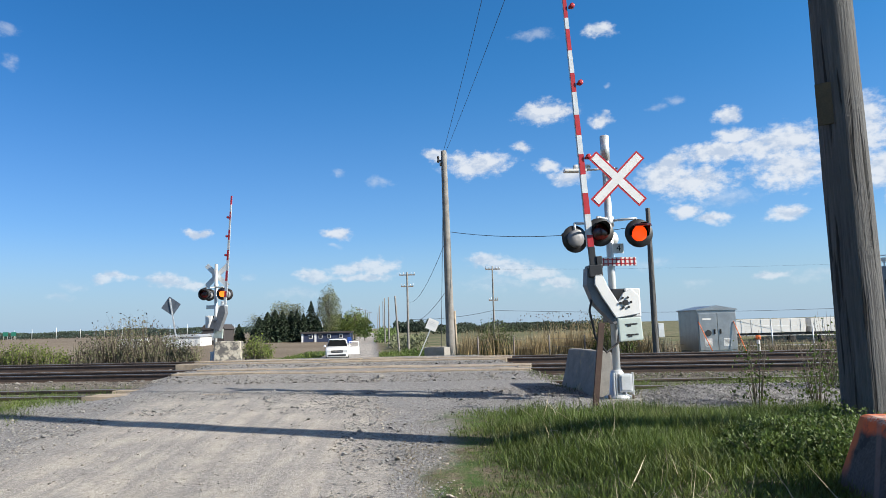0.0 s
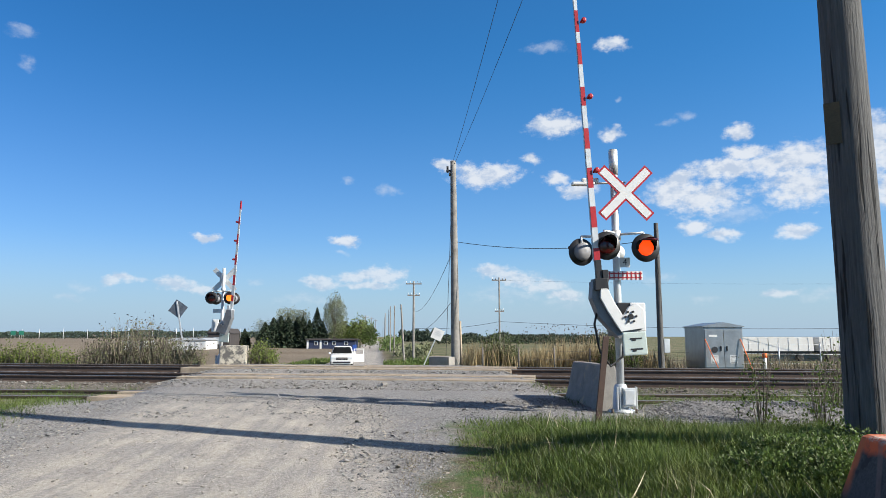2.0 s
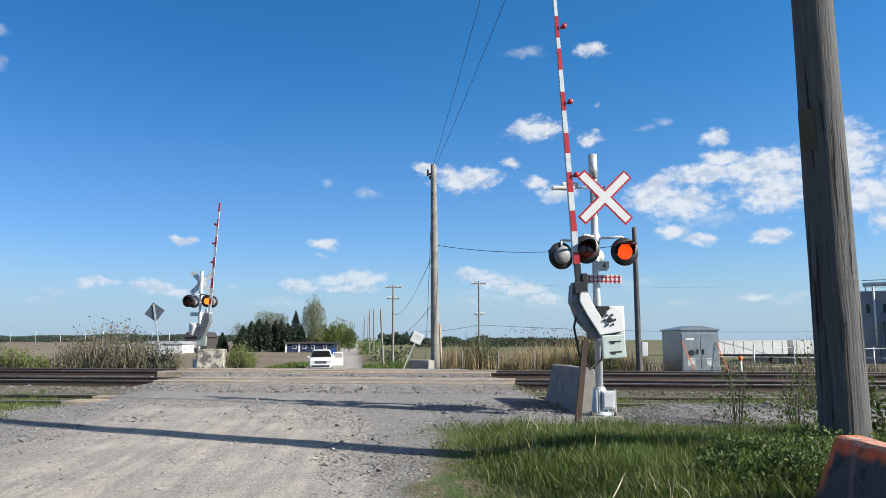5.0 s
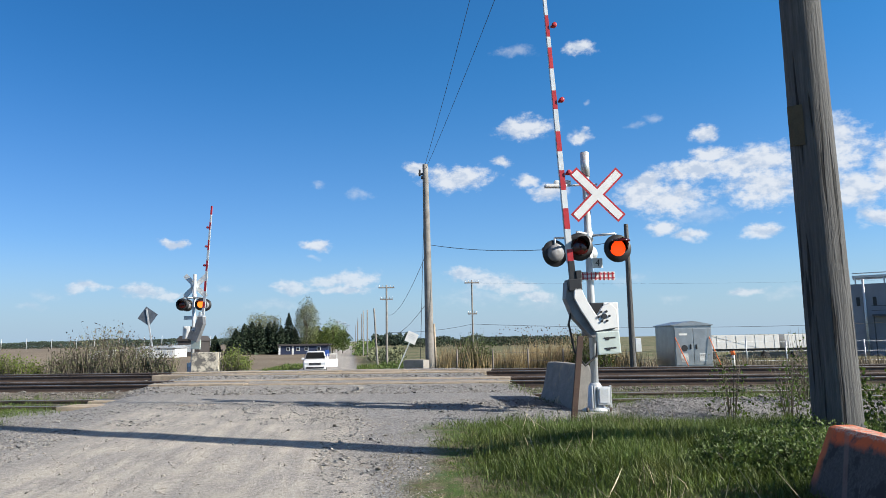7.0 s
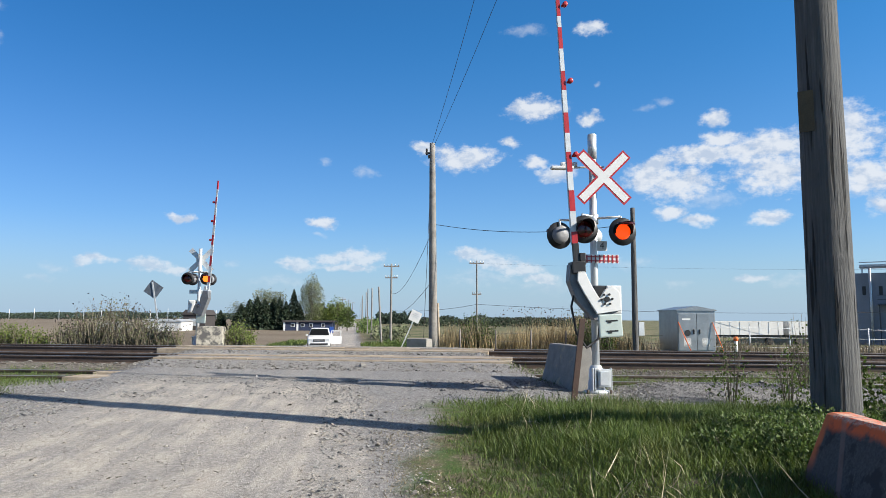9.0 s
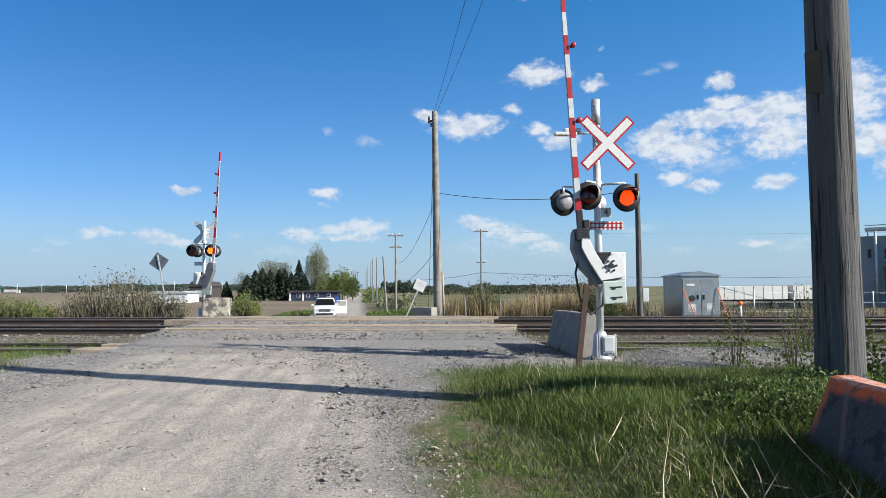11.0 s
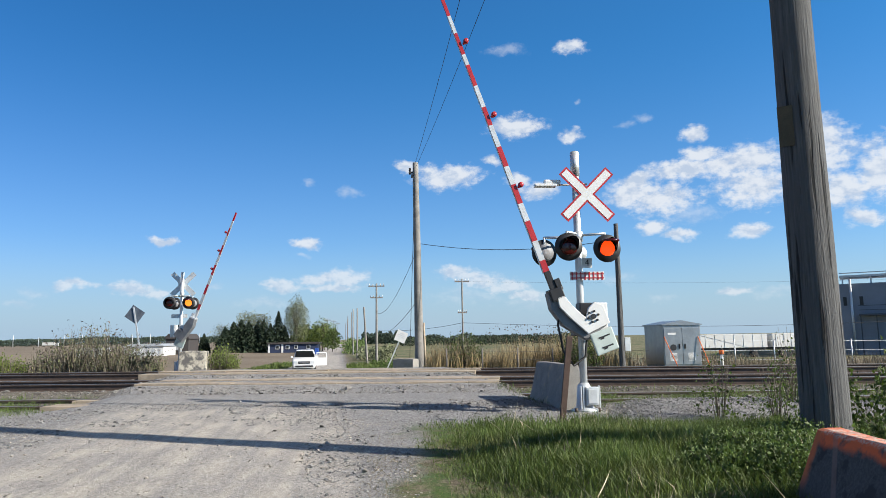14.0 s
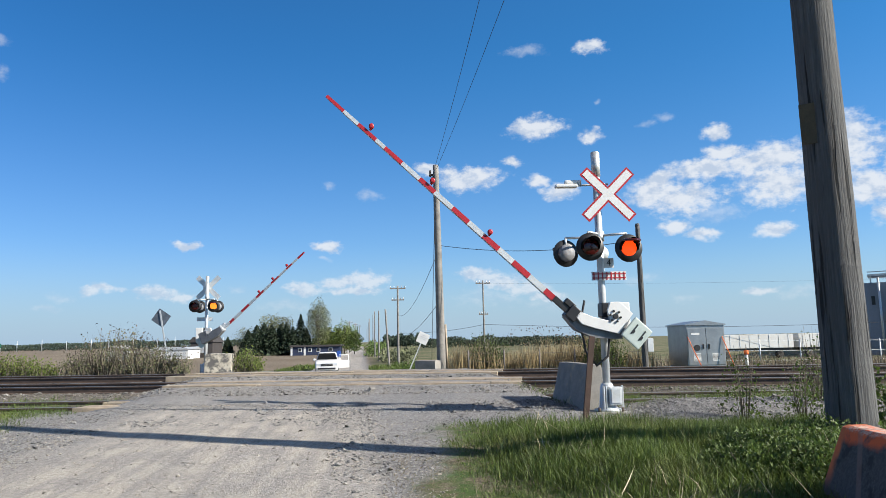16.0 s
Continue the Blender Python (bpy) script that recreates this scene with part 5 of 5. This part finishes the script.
yellow_sign()
t = thing("red_post", pose(-12.9, 19.0, -0.1, 0, 8, 0), "thin orange marker stake", "post")
bm = B()
cyl(bm, (0, 0, 0), (0, 0, 0.95), 0.05, seg=8)
part("stake", bm, M["orange"], t)
t = thing("road_sign", pose(-9.15, 31.0, -0.2, 0, -10.5, 0), "grey back of a diamond road sign on a leaning post", "road sign")
bm = B()
box(bm, -0.03, 0.03, -0.02, 0.02, 0, 3.05, 0.004)
part("sign_post", bm, M["galv"], t)
bm = B()
box(bm, -0.3, 0.3, 0.02, 0.026, -0.3, 0.3, 0.002, pose(0, 0, 2.72, 0, 45, 0))
part("sign_back", bm, mat("dull sign back", (0.13, 0.15, 0.18), 0.5, 0.5), t)
t = thing("tilted_sign", pose(0.9, 36.0, -0.45, 0, 24, 0), "white sign on a leaning post in weeds", "road sign")
bm = B()
box(bm, -0.03, 0.03, 0, 0.04, 0, 2.2, 0.004)
part("sign_post", bm, M["galv"], t)
bm = B()
box(bm, -0.28, 0.28, -0.02, -0.012, 1.75, 2.3, 0.004)
pl = part("sign_face", bm, M["white"], t)
bm = B()
for z, w in ((2.17, 0.14), (2.08, 0.18), (1.99, 0.15)):
    box(bm, -w, w, -0.026, -0.018, z - 0.02, z + 0.02)
part("print_bars", bm, M["galv"], pl)


# ---- van ----
def van():
    t = thing("minivan", pose(-5.72, 60.0, -1.31, 0, 0, 5), "white minivan with an open door parked on the road", "van")
    bm = B()
    sections = [(0.0, 0.86, 0.3, 0.86, 0.80), (0.12, 0.96, 0.26, 0.98, 0.86), (1.0, 1.0, 0.24, 1.1, 0.92), (1.25, 1.0, 0.24, 1.12, 0.94), (2.0, 1.0, 0.24, 1.72, 0.74), (3.4, 1.0, 0.24, 1.76, 0.76), (4.7, 0.98, 0.26, 1.7, 0.74), (5.0, 0.95, 0.35, 1.2, 0.85)]
    rings = []
    for y, w, z0, z1, wt in sections:
        rings.append([bm.verts.new(p) for p in ((-w * 0.94, y, z0), (w * 0.94, y, z0), (w, y, z0 + 0.25), (w, y, min(z1, 0.98)), (wt, y, z1 - 0.03), (wt - 0.12, y, z1), (-wt + 0.12, y, z1), (-wt, y, z1 - 0.03), (-w, y, min(z1, 0.98)), (-w, y, z0 + 0.25))])
    for a, b in zip(rings, rings[1:]):
        for i in range(10):
            bm.faces.new((a[i], a[(i + 1) % 10], b[(i + 1) % 10], b[i])).smooth = True
    bm.faces.new(rings[0])
    bm.faces.new(rings[-1])
    bmesh.ops.recalc_face_normals(bm, faces=bm.faces[:])
    body = part("van_body", bm, M["van"], t)
    bm = B()
    vs = [bm.verts.new(p) for p in ((-0.86, 1.27, 1.13), (0.86, 1.27, 1.13), (0.7, 1.93, 1.66), (-0.7, 1.93, 1.66))]
    bm.faces.new(vs)
    bmesh.ops.solidify(bm, geom=bm.faces[:], thickness=-0.02)
    for v in bm.verts:
        v.co.y -= 0.02
        v.co.z += 0.012
    part("windscreen", bm, M["glass"], t, "dark windscreen")
    bm = B()
    box(bm, -0.5, 0.5, -0.03, 0.03, 0.62, 0.82, 0.02)
    gr = part("grille", bm, M["black"], t)
    bm = B()
    box(bm, -0.46, 0.46, -0.04, -0.02, 0.705, 0.735)
    box(bm, -0.015, 0.015, -0.042, -0.02, 0.63, 0.81)
    part("grille_bar", bm, M["chrome"], gr)
    for s in (-1, 1):
        bm = B()
        box(bm, min(s * 0.55, s * 0.9), max(s * 0.55, s * 0.9), -0.01, 0.12, 0.66, 0.84, 0.03)
        part("headlight", bm, M["galv"], t)
        bm = B()
        box(bm, min(s * 0.98, s * 1.17), max(s * 0.98, s * 1.17), 1.3, 1.42, 1.08, 1.24, 0.03)
        part("wing_mirror", bm, M["van"], t)
    bm = B()
    box(bm, -0.75, 0.75, -0.035, 0.02, 0.34, 0.48, 0.02)
    part("lower_intake", bm, M["black"], t)
    for x in (-0.88, 0.88):
        for y in (0.95, 4.0):
            bm = B()
            lathe(bm, [(0.2, -0.1), (0.31, -0.1), (0.33, -0.06), (0.33, 0.06), (0.31, 0.1), (0.2, 0.1)], pose(x, y, 0.33, 0, 90, 0), 24)
            w = part("wheel", bm, M["tyre"], t)
            bm = B()
            lathe(bm, [(0.03, -0.07), (0.19, -0.06), (0.2, 0.0), (0.19, 0.06), (0.03, 0.07)], pose(x, y, 0.33, 0, 90, 0), 16)
            part("rim", bm, M["chrome"], w)
    q = pose(1.0, 1.35, 0, 0, 0, 15)
    bm = B()
    box(bm, 0.0, 0.95, -0.04, 0.04, 0.4, 1.06, 0.03, q)
    d = part("open_door", bm, M["van"], t, "open white front door")
    bm = B()
    for a in ((0.02, 0.06, 1.04, 1.5), (0.86, 0.91, 1.04, 1.5), (0.02, 0.91, 1.48, 1.54)):
        box(bm, a[0], a[1], -0.03, 0.03, a[2], a[3], 0, q)
    part("window_frame", bm, M["white"], d)
    bm = B()
    box(bm, 0.1, 0.8, -0.052, -0.038, 0.78, 0.81, 0, q)
    part("door_trim", bm, M["galv"], d)


van()


# ---- buildings ----
def far_house():
    t = thing("far_house", pose(-23.0, 150.0, -1.38), "low blue house with white trim and a flat dark roof", "house")
    bm = B()
    box(bm, 0, 10.4, 0, 6, 0, 1.85)
    part("wall", bm, mat("blue siding", (0.018, 0.028, 0.065), 0.7, 0, 2, 0.2, 0.1), t)
    bm = B()
    box(bm, -0.3, 10.7, -0.4, 6.3, 1.85, 2.2, 0.03)
    part("roof", bm, mat("dark roof", (0.05, 0.045, 0.045), 0.9), t)
    for x in (1.5, 3.6, 5.4, 8.0):
        bm = B()
        box(bm, x, x + 0.8, -0.08, 0.0, 0.8, 1.6, 0.02)
        w = part("window", bm, M["white"], t)
        bm = B()
        box(bm, x + 0.1, x + 0.7, -0.1, -0.07, 0.9, 1.5)
        part("pane", bm, M["glass"], w)
    for x in (-0.1, 2.7):
        bm = B()
        box(bm, x, x + 0.4, -0.1, 0.02, 0, 1.85)
        part("trim_board", bm, M["white"], t)


far_house()


def shed(x, y, w, d, h, roof, label, wallmat, roofmat, win=6):
    t = thing("farm_building", pose(x, y, -1.38), label, "building")
    bm = B()
    box(bm, 0, w, 0, d, 0, h)
    part("wall", bm, wallmat, t)
    bm = B()
    prism(bm, [(-0.3, h), (w + 0.3, h), (w * 0.9, h + roof), (w * 0.1, h + roof)], -0.3, d + 0.3)
    part("roof", bm, roofmat, t)
    for k in range(win):
        bm = B()
        x0 = w * (k + 0.25) / win
        box(bm, x0, x0 + w / win * 0.45, -0.06, 0.02, h * 0.3, h * 0.75)
        part("window", bm, M["galv"], t)
    return t


dark_roof = mat("dark shingle", (0.04, 0.035, 0.035), 0.9, 0, 1, 0.2, 0.1)
pale_wall = mat("pale siding", (0.52, 0.52, 0.51), 0.7, 0, 0.5, 0.1, 0.05)
shed(-49.0, 140, 7.4, 8, 1.9, 0.5, "low white farm building behind brush", pale_wall, M["galv"])
shed(-44.2, 150, 4.6, 8, 3.3, 1.1, "taller dark-roofed barn end behind brush", dark_roof, dark_roof, 1)
shed(-58.1, 140, 4.7, 5, 1.4, 0.4, "low white farm building across the field", pale_wall, M["galv"], 5)
for k in range(22):
    t = thing("far_pole", pose(-560 + k * 23 + (k * 37 % 7), 740, -1.38), "pale distant lamp post along the highway", "lamp post", "highway lamp posts")
    bm = B()
    cyl(bm, (0, 0, 0), (0, 0, 10 + (k % 3)), 0.35, 0.25, 6)
    part("post", bm, M["galv"], t)


def semi_truck():
    t = thing("semi_truck", pose(-400, 745, -1.38), "distant white semi truck driving along the highway", "truck")
    bm = B()
    box(bm, -7.5, 5.0, -1.3, 1.3, 1.2, 4.2, 0.06)
    part("trailer_body", bm, pale_wall, t)
    bm = B()
    box(bm, 5.6, 8.2, -1.2, 1.2, 0.9, 3.6, 0.2)
    box(bm, 5.0, 8.6, -1.1, 1.1, 0.6, 1.2, 0.05)
    cab = part("cab", bm, M["van"], t, "white truck cab")
    bm = B()
    box(bm, 6.8, 7.8, -1.24, -1.19, 2.2, 3.2, 0.02)
    part("side_window", bm, M["glass"], cab)
    for x in (-6.4, -5.1, 4.2, 7.6):
        bm = B()
        lathe(bm, [(0.2, -0.2), (0.52, -0.2), (0.52, 0.2), (0.2, 0.2)], pose(x, -1.05, 0.52, 90, 0, 0), 14)
        part("wheel", bm, M["tyre"], t)
    return t


truck = semi_truck()


def highway_signs():
    green = mat("green sign face", (0.02, 0.16, 0.11), 0.5, 0.0, 1, 0.1, 0.0)
    for x in SIGN_X:
        t = thing("highway_sign", pose(x, 738, -1.38), "distant green highway sign on tall posts", "road sign", "highway signs")
        bm = B()
        box(bm, -2.6, 2.6, -0.1, 0.0, 4.2, 8.6, 0.03)
        part("sign_face", bm, green, t)
        for xx in (-2.0, 2.0):
            bm = B()
            cyl(bm, (xx, 0.2, 0), (xx, 0.2, 8.4), 0.2, seg=8)
            part("post", bm, M["galv"], t)


SIGN_X = (-425.0, -416.5)
highway_signs()


def trailers():
    for x, w in ((34.0, 8.6), (43.2, 7.0)):
        t = thing("white_trailer", pose(x, 72, -1.34), "long low white trailer behind a wire fence", "trailer", "white trailers")
        bm = B()
        box(bm, 0, w, 0, 2.4, 1.08, 2.54, 0.04)
        part("trailer_body", bm, pale_wall, t)
        bm = B()
        box(bm, 0.1, w - 0.1, 0.2, 2.2, 0.8, 1.08)
        part("chassis", bm, M["black"], t)
        for xx in (1.2, w - 1.5):
            bm = B()
            lathe(bm, [(0.15, -0.15), (0.42, -0.15), (0.42, 0.15), (0.15, 0.15)], pose(xx, 0.3, 0.42, 90, 0, 0), 16)
            part("wheel", bm, M["tyre"], t)
        for k in range(8):
            bm = B()
            box(bm, w * (k + 0.5) / 8 - 0.02, w * (k + 0.5) / 8 + 0.02, -0.03, 0.0, 1.12, 2.5)
            part("rib", bm, M["galv"], t)


trailers()


def factory():
    t = thing("factory_building", pose(53.0, 75.0, -1.38, 0, 0, -37), "grey metal-clad factory building with rooftop steelwork", "building")
    clad = mat("grey cladding", (0.2, 0.23, 0.275), 0.6, 0.2, 0.6, 0.12, 0.1, 8)
    bm = B()
    box(bm, 0, 40, 0, 25, 0, 8.1)
    w = part("wall", bm, clad, t)
    for k in range(30):
        bm = B()
        box(bm, 0.1 + k * 0.6, 0.16 + k * 0.6, -0.03, 0.0, 0, 8.0)
        part("cladding_rib", bm, clad, w)
    bm = B()
    for x in (0.8, 3.6, 6.4, 9.2):
        box(bm, x, x + 0.15, 0.4, 0.55, 8.1, 8.9)
    box(bm, 0.6, 9.6, 0.3, 4.0, 8.85, 9.1)
    box(bm, 0.6, 9.6, 0.3, 0.5, 9.3, 9.4)
    part("roof_frame", bm, M["galv"], t, "steel frame on the roof")
    bm = B()
    box(bm, 2.2, 5.6, -1.6, -0.1, 4.4, 4.6)
    for x in (2.3, 3.8, 5.4):
        box(bm, x, x + 0.12, -1.5, -1.38, 0, 4.4)
    for z in (5.0, 5.5):
        box(bm, 2.2, 5.6, -1.6, -1.54, z, z + 0.06)
    part("platform", bm, mat("dark steel", (0.06, 0.07, 0.085), 0.6, 0.3), t, "dark steel platform on legs")
    for x in (0.8, 2.4):
        bm = B()
        box(bm, x, x + 0.35, -0.05, 0.02, 5.6, 6.6)
        part("window", bm, M["glass"], t)
    bm = B()
    cyl(bm, (1.6, -0.5, 0), (1.6, -0.5, 8.6), 0.12, seg=8)
    part("vent_pipe", bm, M["galv"], t)


factory()
t = thing("wire_fence", pose(0, 0, 0), "low wire fence with thin grey posts", "fence")
for k in range(14):
    x = 15 + k * 2.2
    bm = B()
    z = float(ground_z(x, 36))
    cyl(bm, (x, 36, z), (x, 36, z + 1.6), 0.03, seg=6)
    part("post", bm, M["galv"], t)
for h in (0.5, 1.0, 1.5):
    tube("fence_wire", [(15 + k * 2.2, 36, float(ground_z(15 + k * 2.2, 36)) + h) for k in range(14)], 0.01, M["galv"], t, 1)
t = thing("wire_fence", pose(0, 0, 0), "old wire fence with wooden posts in reeds", "fence")
for k in range(7):
    x = 3.5 + k * 1.55
    bm = B()
    z = float(ground_z(x, 30.6))
    cyl(bm, (x, 30.6, z - 0.1), (x, 30.6, z + 0.95), 0.035, seg=6)
    part("post", bm, M["wood"], t)
for h in (0.45, 0.8):
    tube("fence_wire", [(3.5 + k * 1.55, 30.6, float(ground_z(3.5 + k * 1.55, 30.6)) + h) for k in range(7)], 0.006, M["wood"], t, 1)
t = thing("recycling_bin", pose(-11.0, 130, -1.36), "small blue bin beside the far road", "bin")
bm = B()
box(bm, -0.35, 0.35, -0.35, 0.35, 0, 1.1, 0.05)
part("bin_body", bm, mat("blue plastic", (0.02, 0.07, 0.3), 0.5), t)


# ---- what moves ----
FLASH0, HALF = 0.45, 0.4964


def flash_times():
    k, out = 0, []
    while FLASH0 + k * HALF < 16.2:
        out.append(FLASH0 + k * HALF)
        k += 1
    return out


def motions():
    walk(truck, [(t, pose(-373.4 + 22.4 * (t - 12.5), 745, -1.38)) for t in (0.0, 3.0, 6.0, 9.0, 11.0, 12.0, 13.0, 14.0, 15.0, 16.0)])
    swing = [(12.6, 86.7), (12.85, 85.9), (13.1, 83.2), (13.5, 78.0), (14.0, 70.5), (14.5, 63.8), (15.0, 56.9), (15.5, 50.3), (16.0, 42.7)]
    walk(near_arm, [(t, pose(*NEAR_P, 0, a - 90, 1.9)) for t, a in [(0.0, 86.7)] + swing])
    far = [(12.6, 86.9), (12.85, 85.8), (13.1, 82.4), (13.5, 76.0), (14.0, 68.5), (14.5, 61.3), (15.0, 55.0), (15.5, 48.0), (16.0, 40.7)]
    walk(far_arm, [(t, pose(*FAR_P, 0, a - 90, -15.0)) for t, a in [(0.0, 86.9)] + far])
    # each lamp's added shutter swings up under its hood while the lamp shows; the two sides take turns
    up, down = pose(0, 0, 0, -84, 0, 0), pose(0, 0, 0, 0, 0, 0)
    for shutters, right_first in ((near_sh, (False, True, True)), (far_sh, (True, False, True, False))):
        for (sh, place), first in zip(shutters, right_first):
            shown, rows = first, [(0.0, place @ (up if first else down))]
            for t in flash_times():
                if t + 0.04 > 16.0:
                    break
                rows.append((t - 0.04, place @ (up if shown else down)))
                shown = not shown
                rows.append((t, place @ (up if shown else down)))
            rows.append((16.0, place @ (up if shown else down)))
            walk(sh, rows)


motions()
